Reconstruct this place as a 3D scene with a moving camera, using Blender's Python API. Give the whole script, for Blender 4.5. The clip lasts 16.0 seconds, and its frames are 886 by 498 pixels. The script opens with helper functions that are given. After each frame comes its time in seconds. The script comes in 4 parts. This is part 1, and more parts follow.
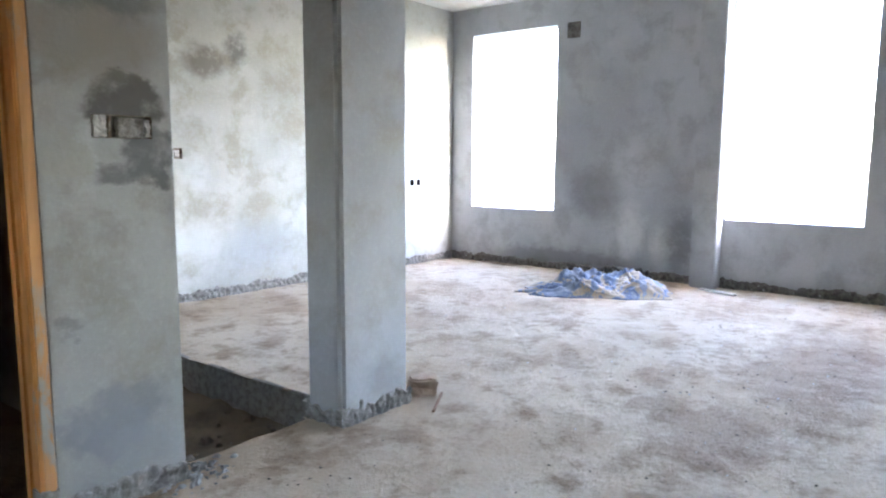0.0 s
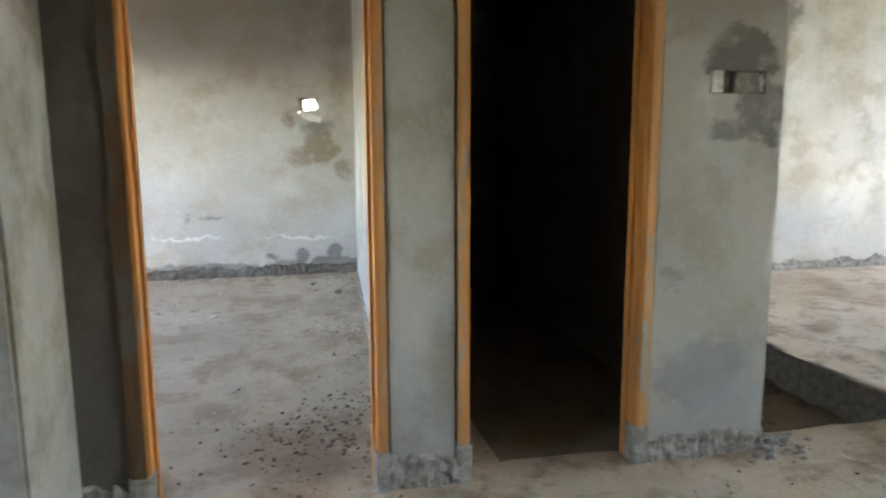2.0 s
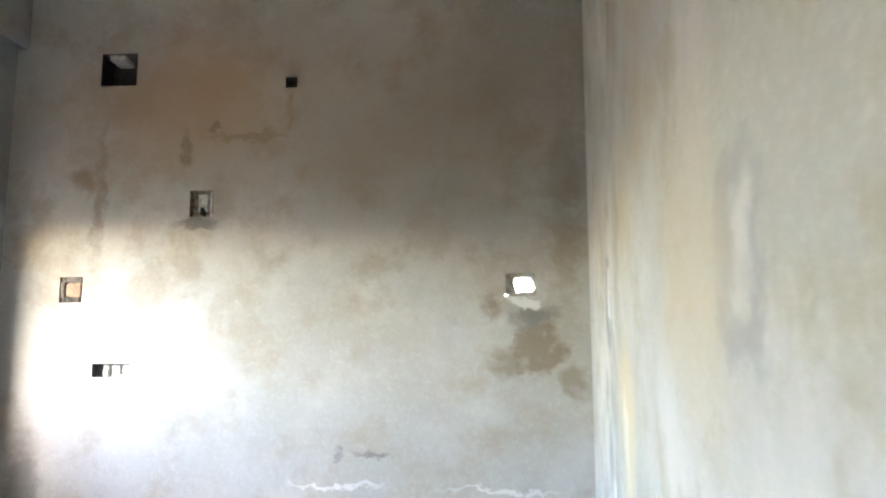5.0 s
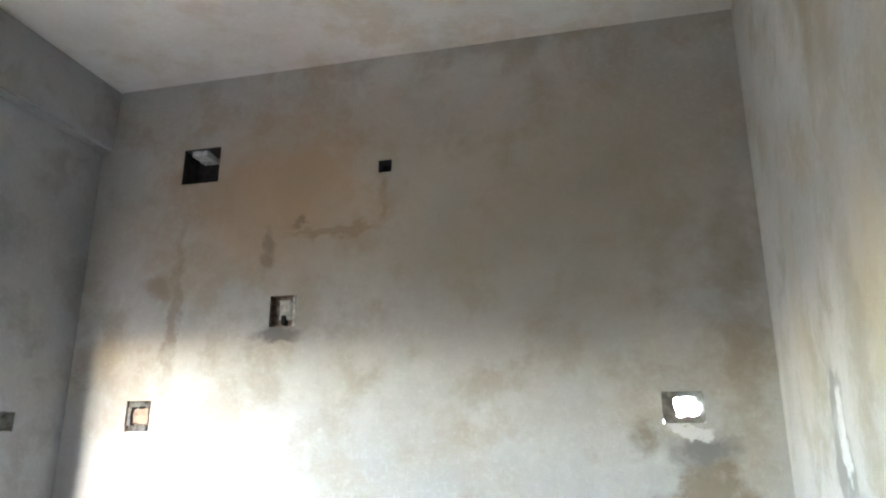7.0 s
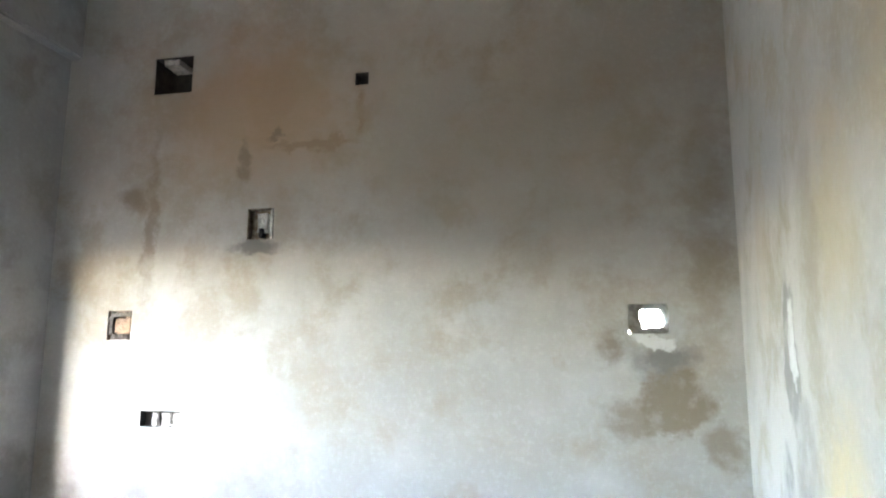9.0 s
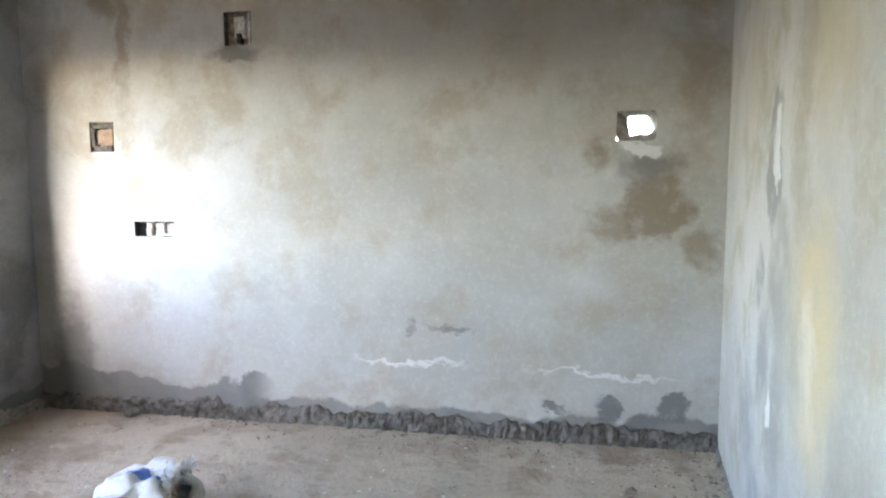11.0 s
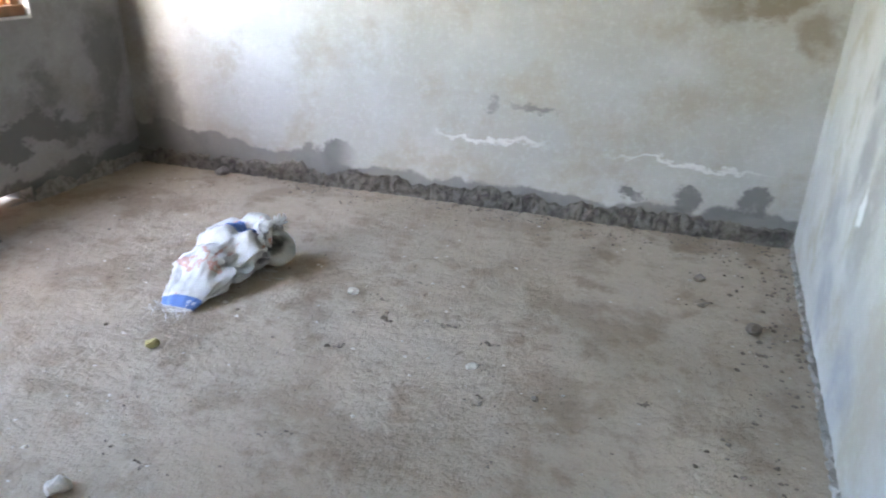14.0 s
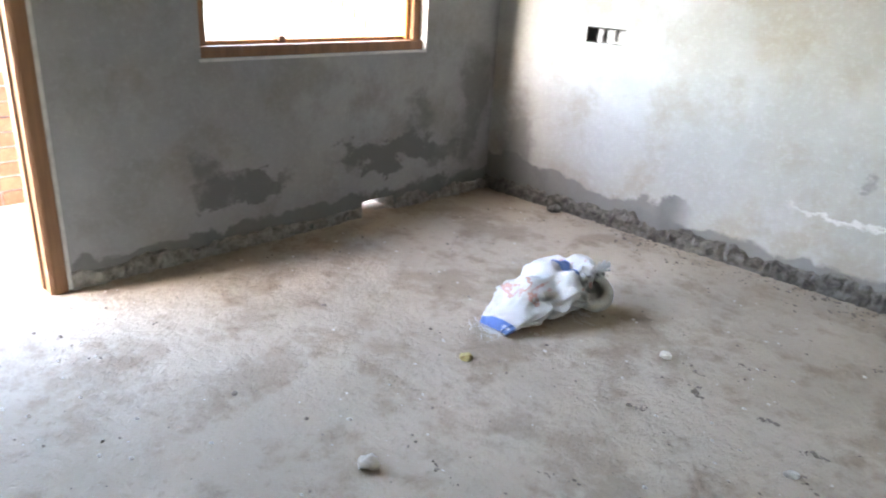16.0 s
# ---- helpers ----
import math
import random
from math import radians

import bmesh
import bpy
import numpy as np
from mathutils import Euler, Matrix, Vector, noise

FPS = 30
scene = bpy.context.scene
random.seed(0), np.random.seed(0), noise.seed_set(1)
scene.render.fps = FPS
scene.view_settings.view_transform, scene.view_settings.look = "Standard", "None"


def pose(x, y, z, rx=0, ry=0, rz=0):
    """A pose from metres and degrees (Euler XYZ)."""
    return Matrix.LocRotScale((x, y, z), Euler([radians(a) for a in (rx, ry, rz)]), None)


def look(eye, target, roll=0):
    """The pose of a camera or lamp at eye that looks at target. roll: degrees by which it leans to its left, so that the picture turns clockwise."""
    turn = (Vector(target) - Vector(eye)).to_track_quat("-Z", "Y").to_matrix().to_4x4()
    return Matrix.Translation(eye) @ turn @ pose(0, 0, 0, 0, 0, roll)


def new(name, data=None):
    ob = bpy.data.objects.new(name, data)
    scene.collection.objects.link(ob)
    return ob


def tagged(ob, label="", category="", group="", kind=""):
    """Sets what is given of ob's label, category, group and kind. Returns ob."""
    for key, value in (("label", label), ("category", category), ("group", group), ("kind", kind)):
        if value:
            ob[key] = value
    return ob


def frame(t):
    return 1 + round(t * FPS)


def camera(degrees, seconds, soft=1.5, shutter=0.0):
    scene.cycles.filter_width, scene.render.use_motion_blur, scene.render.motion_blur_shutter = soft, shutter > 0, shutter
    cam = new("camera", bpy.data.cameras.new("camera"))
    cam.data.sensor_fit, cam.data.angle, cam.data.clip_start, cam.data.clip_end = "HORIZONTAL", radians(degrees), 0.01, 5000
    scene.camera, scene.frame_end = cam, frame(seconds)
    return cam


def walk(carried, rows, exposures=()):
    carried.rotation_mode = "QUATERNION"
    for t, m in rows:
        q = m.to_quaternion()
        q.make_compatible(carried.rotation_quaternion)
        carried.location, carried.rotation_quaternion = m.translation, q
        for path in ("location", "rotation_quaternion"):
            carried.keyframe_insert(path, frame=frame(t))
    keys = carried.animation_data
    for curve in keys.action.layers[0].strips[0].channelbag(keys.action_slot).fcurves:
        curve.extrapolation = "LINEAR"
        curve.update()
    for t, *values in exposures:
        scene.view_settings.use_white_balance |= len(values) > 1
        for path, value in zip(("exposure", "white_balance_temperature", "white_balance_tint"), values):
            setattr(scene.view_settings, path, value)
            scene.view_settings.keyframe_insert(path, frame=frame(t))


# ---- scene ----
cam = camera(64.77, 16.0, soft=2.0, shutter=0.35)
PATH = [
    (0.0, pose(0.019, 0.055, 1.395, 82.78, -0.27, -51.55)),
    (0.5, pose(-0.008, 0.069, 1.374, 82.86, 0.18, -46.86)),
    (1.0, pose(-0.051, 0.080, 1.345, 82.36, 0.83, -35.10)),
    (1.5, pose(-0.270, 0.278, 1.331, 80.91, 0.87, -23.86)),
    (2.0, pose(-0.323, 0.324, 1.309, 81.00, 0.23, -12.95)),
    (2.5, pose(-0.366, 0.439, 1.279, 80.06, 0.41, -9.90)),
    (3.0, pose(-0.367, 0.774, 1.29, 81.08, 0.86, -5.92)),
    (3.5, pose(-0.358, 1.177, 1.285, 80.98, 0.7, -2.49)),
    (4.0, pose(-0.386, 1.632, 1.275, 84.57, 0.42, -6.92)),
    (4.5, pose(-0.37, 2.12, 1.27, 92.6, 2.1, -2.9)),
    (5.0, pose(-0.243, 2.779, 1.28, 97.4, 0.13, 3.93)),
    (7.5, pose(-0.333, 3.685, 1.436, 106.55, 0.07, 14.58)),
    (8.0, pose(-0.299, 3.659, 1.413, 105.23, -0.13, 14.00)),
    (8.5, pose(-0.298, 3.636, 1.411, 102.66, -0.18, 13.42)),
    (9.0, pose(-0.297, 3.632, 1.409, 99.19, -0.25, 12.43)),
    (9.5, pose(-0.297, 3.629, 1.402, 95.96, -0.19, 12.26)),
    (10.0, pose(-0.297, 3.638, 1.398, 91.46, 0.18, 11.78)),
    (12.5, pose(-0.356, 3.588, 1.393, 74.31, 0.05, 10.75)),
    (13.0, pose(-0.359, 3.598, 1.389, 70.47, -0.35, 11.23)),
    (13.5, pose(-0.363, 3.608, 1.375, 67.04, -1.54, 13.40)),
    (14.0, pose(-0.386, 3.603, 1.372, 65.93, -1.76, 17.29)),
    (14.5, pose(-0.406, 3.617, 1.369, 65.94, -2.09, 25.10)),
    (15.0, pose(-0.413, 3.624, 1.373, 66.60, -2.28, 32.27)),
    (15.5, pose(-0.434, 3.606, 1.376, 67.87, -2.52, 38.86)),
    (16.0, pose(-0.466, 3.579, 1.367, 68.44, -3.31, 44.50)),
]
EXPOSURES = [(0.0, 6.4, 6200, 18), (0.5, 6.2, 6350, 18), (1.0, 5.9, 6650, 18), (1.5, 5.8, 7100, 16), (2.0, 6.15, 7300, 15), (2.5, 6.55, 7350, 15), (3.0, 6.85, 7250, 14),
             (3.5, 7.05, 7000, 13), (4.0, 7.0, 6800, 9), (5.0, 6.4, 7150, 15), (7.5, 6.6, 6500, 13), (10.0, 6.22, 6800, 14), (12.5, 5.8, 6950, 15), (16.0, 5.98, 7200, 15)]
walk(cam, PATH, EXPOSURES)

# ---- light: hazy sky and a veiled sun in the south, softened by the haze ----
world = bpy.data.worlds.new("sky")
scene.world = world
world.use_nodes = True
wn = world.node_tree
sky = wn.nodes.new("ShaderNodeTexSky")
sky.sky_type = "NISHITA"
sky.sun_disc = False
sky.sun_elevation = radians(36)
sky.sun_rotation = radians(178)
sky.air_density, sky.dust_density, sky.ozone_density = 1.0, 1.5, 1.0
wn.links.new(sky.outputs[0], wn.nodes["Background"].inputs[0])
wn.nodes["Background"].inputs[1].default_value = 0.15
sun = new("sun", bpy.data.lights.new("sun", "SUN"))
sun.data.energy, sun.data.angle, sun.data.color = 0.045, radians(40), (1.0, 0.98, 0.95)
sun.matrix_world = look((0.28, -8.08, 5.88), (0, 0, 0))

# ---- plan ----
YD, YDB = 2.766, 2.886      # door wall, both faces
YB = 7.194                  # back wall of the bedroom
XL = -3.494                 # outer wall of the bedroom, inner face
XW, YL = 8.0, 6.218         # living room: window wall, far wall
HL, HB = 3.45, 3.70         # ceilings
T = 0.23


# ---- materials ----
class Nodes:
    def __init__(self, name, rough=0.9):
        self.mat = bpy.data.materials.new(name)
        self.mat.use_nodes = True
        self.t = self.mat.node_tree
        self.b = self.t.nodes["Principled BSDF"]
        self.b.inputs["Roughness"].default_value = rough
        self.b.inputs["Specular IOR Level"].default_value = 0.25
        self.co = self.t.nodes.new("ShaderNodeTexCoord").outputs["Object"]

    def put(self, sock, v):
        if hasattr(v, "is_linked"):
            self.t.links.new(v, sock)
        else:
            sock.default_value = v

    def noise(self, scale, detail=4.0, rough=0.55, distort=0.0, co=None):
        n = self.t.nodes.new("ShaderNodeTexNoise")
        n.inputs["Scale"].default_value, n.inputs["Detail"].default_value = scale, detail
        n.inputs["Roughness"].default_value, n.inputs["Distortion"].default_value = rough, distort
        self.put(n.inputs["Vector"], co or self.co)
        return n.outputs["Fac"]

    def stretch(self, sx, sy, sz):
        n = self.t.nodes.new("ShaderNodeMapping")
        n.inputs["Scale"].default_value = (sx, sy, sz)
        self.put(n.inputs["Vector"], self.co)
        return n.outputs[0]

    def ramp(self, f, lo, hi, a=0.0, b=1.0):
        n = self.t.nodes.new("ShaderNodeMapRange")
        n.interpolation_type = "SMOOTHSTEP"
        for k, v in zip(("Value", "From Min", "From Max", "To Min", "To Max"), (f, lo, hi, a, b)):
            self.put(n.inputs[k], v)
        return n.outputs[0]

    def math(self, op, a, b=0.0):
        n = self.t.nodes.new("ShaderNodeMath")
        n.operation = op
        self.put(n.inputs[0], a), self.put(n.inputs[1], b)
        return n.outputs[0]

    def mix(self, f, a, b):
        n = self.t.nodes.new("ShaderNodeMix")
        n.data_type = "RGBA"
        self.put(n.inputs[0], f)
        for s, v in ((n.inputs[6], a), (n.inputs[7], b)):
            self.put(s, v if hasattr(v, "is_linked") else (*v, 1.0))
        return n.outputs[2]

    def axes(self):
        n = self.t.nodes.new("ShaderNodeSeparateXYZ")
        self.put(n.inputs[0], self.co)
        return n.outputs

    def bump(self, h, strength=0.3, dist=0.01):
        n = self.t.nodes.new("ShaderNodeBump")
        n.inputs["Strength"].default_value, n.inputs["Distance"].default_value = strength, dist
        self.put(n.inputs["Height"], h)
        self.t.links.new(n.outputs[0], self.b.inputs["Normal"])

    def done(self, colour):
        self.put(self.b.inputs["Base Color"], colour if hasattr(colour, "is_linked") else (*colour, 1.0))
        return self.mat


def plaster(name, light, dark, brown, blots=(), along="X", warp=0.10, bands=()):
    """Cement plaster: trowel clouds, brown damp and blots, each (u, z, ru, rz, strength, colour)."""
    n = Nodes(name, 0.88)
    ax = n.axes()
    big, mid, fine = n.noise(0.9, 5, 0.6, 0.2), n.noise(3.1, 6, 0.62, 0.15), n.noise(38, 6, 0.7)
    col = n.mix(n.ramp(big, 0.36, 0.66), light, dark)
    col = n.mix(n.ramp(mid, 0.46, 0.66, 0.0, 0.75), col, brown)
    streak = n.noise(5.0, 4, 0.6, 0.3, n.stretch(1.0, 1.0, 0.22))
    col = n.mix(n.ramp(streak, 0.55, 0.75, 0.0, 0.35), col, dark)
    col = n.mix(n.ramp(fine, 0.45, 0.8, 0.0, 0.25), col, tuple(min(v * 1.35, 0.8) for v in light))
    wob = n.math("SUBTRACT", n.noise(4.5, 5, 0.65), 0.5)
    wob2 = n.math("SUBTRACT", n.noise(5.2, 5, 0.65, 0.0, n.stretch(1.0, 1.0, 1.4)), 0.5)
    brk = n.ramp(n.noise(7.0, 6, 0.65, 0.1), 0.30, 0.52, 0.35, 1.0)
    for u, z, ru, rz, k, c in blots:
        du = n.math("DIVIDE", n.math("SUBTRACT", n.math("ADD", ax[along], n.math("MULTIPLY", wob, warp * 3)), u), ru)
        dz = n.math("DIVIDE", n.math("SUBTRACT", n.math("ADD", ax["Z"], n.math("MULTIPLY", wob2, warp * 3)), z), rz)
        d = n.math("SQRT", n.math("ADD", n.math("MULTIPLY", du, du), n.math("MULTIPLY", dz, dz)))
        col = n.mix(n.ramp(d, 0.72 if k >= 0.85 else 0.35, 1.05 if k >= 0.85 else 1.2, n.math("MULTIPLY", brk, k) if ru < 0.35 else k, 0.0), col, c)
    # rising damp with a scalloped upper edge: (height, swing, offset, colour, u from, u to)
    for hgt, swing, off, c, ua, ub in bands:
        edge = n.math("ADD", n.math("MULTIPLY", n.math("SUBTRACT", n.noise(2.6 + off, 2, 0.5), 0.5), swing * 2.4), n.math("MULTIPLY", n.math("SUBTRACT", n.noise(9.0 + off, 4, 0.6), 0.5), swing * 1.3))
        f = n.ramp(n.math("SUBTRACT", ax["Z"], edge), hgt - 0.012, hgt + 0.012, 1.0, 0.0)
        f = n.math("MULTIPLY", f, n.math("MULTIPLY", n.ramp(ax[along], ua - 0.1, ua + 0.1), n.ramp(ax[along], ub - 0.1, ub + 0.1, 1.0, 0.0)))
        col = n.mix(n.math("MULTIPLY", f, n.ramp(mid, 0.3, 0.6, 0.95, 0.7)), col, c)
    n.bump(n.math("ADD", n.math("MULTIPLY", mid, 0.8), n.math("MULTIPLY", fine, 0.25)), 0.45, 0.02)
    return n.done(col)


DAMP, UMBER, PALE, CHALK, NEAR_BLACK = (0.14, 0.14, 0.135), (0.20, 0.165, 0.115), (0.62, 0.63, 0.61), (0.74, 0.75, 0.73), (0.09, 0.085, 0.075)
GREY, DIM, BROWN = (0.37, 0.368, 0.34), (0.27, 0.262, 0.23), (0.22, 0.19, 0.14)
M_BACK = plaster("plaster_back", (0.46, 0.46, 0.44), (0.36, 0.352, 0.32), (0.33, 0.295, 0.235), [
    # first three: brown tone of the upper wall, with its dimmer light painted in
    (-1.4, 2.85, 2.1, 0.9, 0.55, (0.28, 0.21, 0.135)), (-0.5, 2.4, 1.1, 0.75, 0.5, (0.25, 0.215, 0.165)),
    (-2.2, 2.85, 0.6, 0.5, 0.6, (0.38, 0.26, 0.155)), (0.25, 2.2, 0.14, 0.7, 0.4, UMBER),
    (-0.25, 1.48, 0.09, 0.10, 0.7, UMBER), (0.02, 1.42, 0.20, 0.10, 0.75, DAMP), (0.05, 1.22, 0.20, 0.16, 0.85, UMBER),
    (-0.17, 1.14, 0.14, 0.12, 0.7, UMBER), (0.27, 1.02, 0.10, 0.10, 0.7, UMBER), (-0.03, 1.53, 0.13, 0.05, 0.9, PALE),
    (-2.20, 2.03, 0.15, 0.06, 0.8, DAMP), (-1.56, 2.80, 0.035, 0.17, 0.75, (0.27, 0.20, 0.13)),
    (-1.84, 2.62, 0.33, 0.035, 0.75, (0.27, 0.20, 0.13)), (-2.26, 2.5, 0.05, 0.16, 0.75, UMBER), (-2.05, 2.69, 0.06, 0.03, 0.8, UMBER),
    (-2.85, 2.2, 0.05, 0.65, 0.6, UMBER), (-2.98, 2.35, 0.1, 0.12, 0.7, UMBER),
    (-2.55, 1.02, 0.32, 0.24, 0.7, (0.38, 0.385, 0.375)), (-2.66, 1.0, 0.2, 0.07, 0.7, CHALK), (-2.98, 1.45, 0.08, 0.2, 0.8, CHALK),
    (-0.42, 0.17, 0.06, 0.06, 0.9, DAMP), (-0.16, 0.18, 0.07, 0.08, 0.9, DAMP), (0.17, 0.18, 0.10, 0.09, 0.9, DAMP), (-3.25, 0.35, 0.16, 0.4, 0.8, DAMP),
    (-0.95, 0.58, 0.15, 0.022, 0.65, DAMP), (-1.2, 0.59, 0.05, 0.03, 0.5, DAMP), (-1.2, 0.39, 0.34, 0.02, 0.55, CHALK), (-0.2, 0.37, 0.4, 0.02, 0.5, CHALK)], "X", 0.10,
    [(0.24, 0.13, 0.0, DAMP, -3.6, -2.05), (0.14, 0.07, 0.7, DAMP, -2.1, 0.5)])
M_RIGHT = plaster("plaster_right", (0.46, 0.455, 0.43), (0.36, 0.355, 0.325), (0.33, 0.30, 0.225), [(u - 0.3, z, ru * 1.7, rz, k, tuple(v * (0.78 if c[0] < 0.41 else 1.0) for v in c)) for u, z, ru, rz, k, c in [
    (4.24, 1.42, 0.10, 0.24, 0.85, (0.36, 0.355, 0.34)), (4.20, 1.45, 0.05, 0.14, 0.8, (0.50, 0.49, 0.46)), (6.0, 2.85, 0.05, 0.35, 0.8, (0.36, 0.30, 0.21)), (6.38, 1.45, 0.08, 0.28, 0.85, (0.30, 0.30, 0.28)), (6.33, 1.48, 0.035, 0.16, 0.9, PALE), (6.2, 1.2, 0.1, 0.14, 0.6, (0.33, 0.31, 0.27)),
    (6.45, 0.75, 0.07, 0.22, 0.8, (0.32, 0.32, 0.31)), (6.2, 0.6, 0.09, 0.3, 0.7, (0.33, 0.325, 0.30)), (6.3, 0.62, 0.03, 0.1, 0.9, PALE),
    (5.8, 0.98, 0.16, 0.42, 0.75, (0.50, 0.42, 0.25)), (5.84, 0.92, 0.06, 0.2, 0.8, (0.55, 0.52, 0.43)), (5.72, 1.8, 0.15, 0.4, 0.6, (0.43, 0.38, 0.27)),
    (6.5, 0.2, 0.1, 0.16, 0.7, (0.33, 0.345, 0.37)), (5.95, 0.16, 0.12, 0.18, 0.7, (0.33, 0.345, 0.37)), (5.6, 0.35, 0.18, 0.25, 0.6, (0.4, 0.37, 0.32)),
    (5.75, 2.7, 0.1, 0.5, 0.6, (0.40, 0.34, 0.24)), (5.2, 2.2, 0.2, 0.5, 0.5, (0.42, 0.36, 0.26)), (4.6, 1.4, 0.25, 0.35, 0.5, (0.45, 0.38, 0.26)),
    (6.25, 1.0, 0.12, 0.16, 0.75, (0.34, 0.335, 0.31)), (6.55, 1.02, 0.06, 0.12, 0.8, (0.30, 0.30, 0.29)), (6.05, 0.85, 0.14, 0.2, 0.6, (0.38, 0.37, 0.34)), (6.7, 0.45, 0.1, 0.2, 0.7, (0.33, 0.335, 0.335)),
    (6.0, 1.75, 0.08, 0.3, 0.6, (0.40, 0.355, 0.27)), (5.95, 2.5, 0.12, 0.5, 0.6, (0.40, 0.345, 0.25)), (6.8, 1.9, 0.1, 0.5, 0.5, (0.42, 0.37, 0.28)), (5.45, 0.6, 0.12, 0.3, 0.7, (0.37, 0.34, 0.29))]], "Y")
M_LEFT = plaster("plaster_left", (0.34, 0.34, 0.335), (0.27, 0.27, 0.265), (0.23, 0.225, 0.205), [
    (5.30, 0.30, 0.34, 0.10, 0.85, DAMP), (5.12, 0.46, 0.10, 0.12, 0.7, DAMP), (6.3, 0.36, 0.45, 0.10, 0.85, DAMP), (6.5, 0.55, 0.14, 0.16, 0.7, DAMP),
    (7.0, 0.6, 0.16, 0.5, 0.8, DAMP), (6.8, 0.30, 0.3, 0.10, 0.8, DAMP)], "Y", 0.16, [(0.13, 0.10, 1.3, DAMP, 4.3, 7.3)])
M_WALL = plaster("plaster_door_wall", GREY, (0.30, 0.295, 0.265), (0.26, 0.24, 0.195), [
    (1.42, 1.62, 0.20, 0.13, 0.85, NEAR_BLACK), (1.53, 1.42, 0.12, 0.14, 0.85, (0.13, 0.13, 0.125)), (1.36, 1.34, 0.14, 0.05, 0.8, (0.15, 0.15, 0.145)), (1.26, 1.42, 0.07, 0.16, 0.5, (0.5, 0.51, 0.49)),
    # wide brown and near-black blots make the pier darker towards its top
    (1.3, 1.85, 0.35, 0.2, 0.7, (0.24, 0.21, 0.16)), (1.20, 1.40, 0.10, 0.10, 0.85, (0.36, 0.35, 0.30)), (1.33, 2.05, 0.4, 0.12, 0.6, NEAR_BLACK), (1.30, 0.34, 0.20, 0.17, 0.85, (0.23, 0.235, 0.235)), (1.5, 0.42, 0.08, 0.10, 0.7, (0.2, 0.205, 0.205)), (1.4, 0.22, 0.2, 0.13, 0.55, (0.28, 0.29, 0.29)), (1.15, 0.75, 0.06, 0.05, 0.5, DAMP), (0.13, 0.5, 0.1, 0.3, 0.3, (0.5, 0.51, 0.49))], "X")
# ragged stains near the wall that also paint in the east face's shade
M_ENTRANCE = plaster("plaster_entrance_column", (0.35, 0.345, 0.32), (0.25, 0.24, 0.21), (0.17, 0.145, 0.105), [
    (2.74, 1.9, 0.12, 0.5, 0.8, (0.12, 0.11, 0.09)), (2.72, 1.2, 0.08, 0.25, 0.7, (0.14, 0.13, 0.11)), (2.74, 0.4, 0.09, 0.3, 0.6, (0.15, 0.145, 0.13))], "Y")
M_COLUMN = plaster("plaster_column", (0.43, 0.435, 0.43), (0.37, 0.37, 0.355), (0.35, 0.33, 0.29), [(2.75, 0.22, 0.14, 0.14, 0.5, (0.27, 0.275, 0.27))], "X")
M_FAR = plaster("plaster_far", (0.50, 0.50, 0.465), (0.40, 0.39, 0.34), (0.33, 0.30, 0.23), [
    (4.05, 2.35, 0.3, 0.22, 0.8, (0.16, 0.14, 0.11)), (4.4, 2.5, 0.15, 0.2, 0.7, NEAR_BLACK), (3.9, 1.25, 0.2, 0.2, 0.6, PALE), (4.6, 0.5, 0.6, 0.3, 0.5, (0.34, 0.36, 0.37)), (3.9, 0.6, 0.5, 0.25, 0.5, PALE)], "X")
M_WINWALL = plaster("plaster_window_wall", (0.44, 0.445, 0.45), (0.35, 0.355, 0.36), (0.31, 0.31, 0.30), [
    (3.5, 0.55, 0.2, 0.4, 0.6, PALE), (3.1, 0.4, 0.15, 0.3, 0.5, PALE), (4.0, 1.0, 0.4, 0.4, 0.5, DAMP), (2.9, 0.5, 0.25, 0.45, 0.6, DAMP), (4.5, 0.15, 1.2, 0.16, 0.6, DAMP)], "Y")
M_CEIL = plaster("ceiling_plaster", (0.66, 0.65, 0.61), (0.56, 0.55, 0.51), (0.52, 0.47, 0.38))
# plaster with shade put into its colour, for unlit faces
M_SHADED = plaster("plaster_shaded", (0.15, 0.14, 0.125), (0.11, 0.10, 0.09), (0.09, 0.075, 0.06))
M_PLAIN = plaster("plaster_plain", GREY, DIM, BROWN)


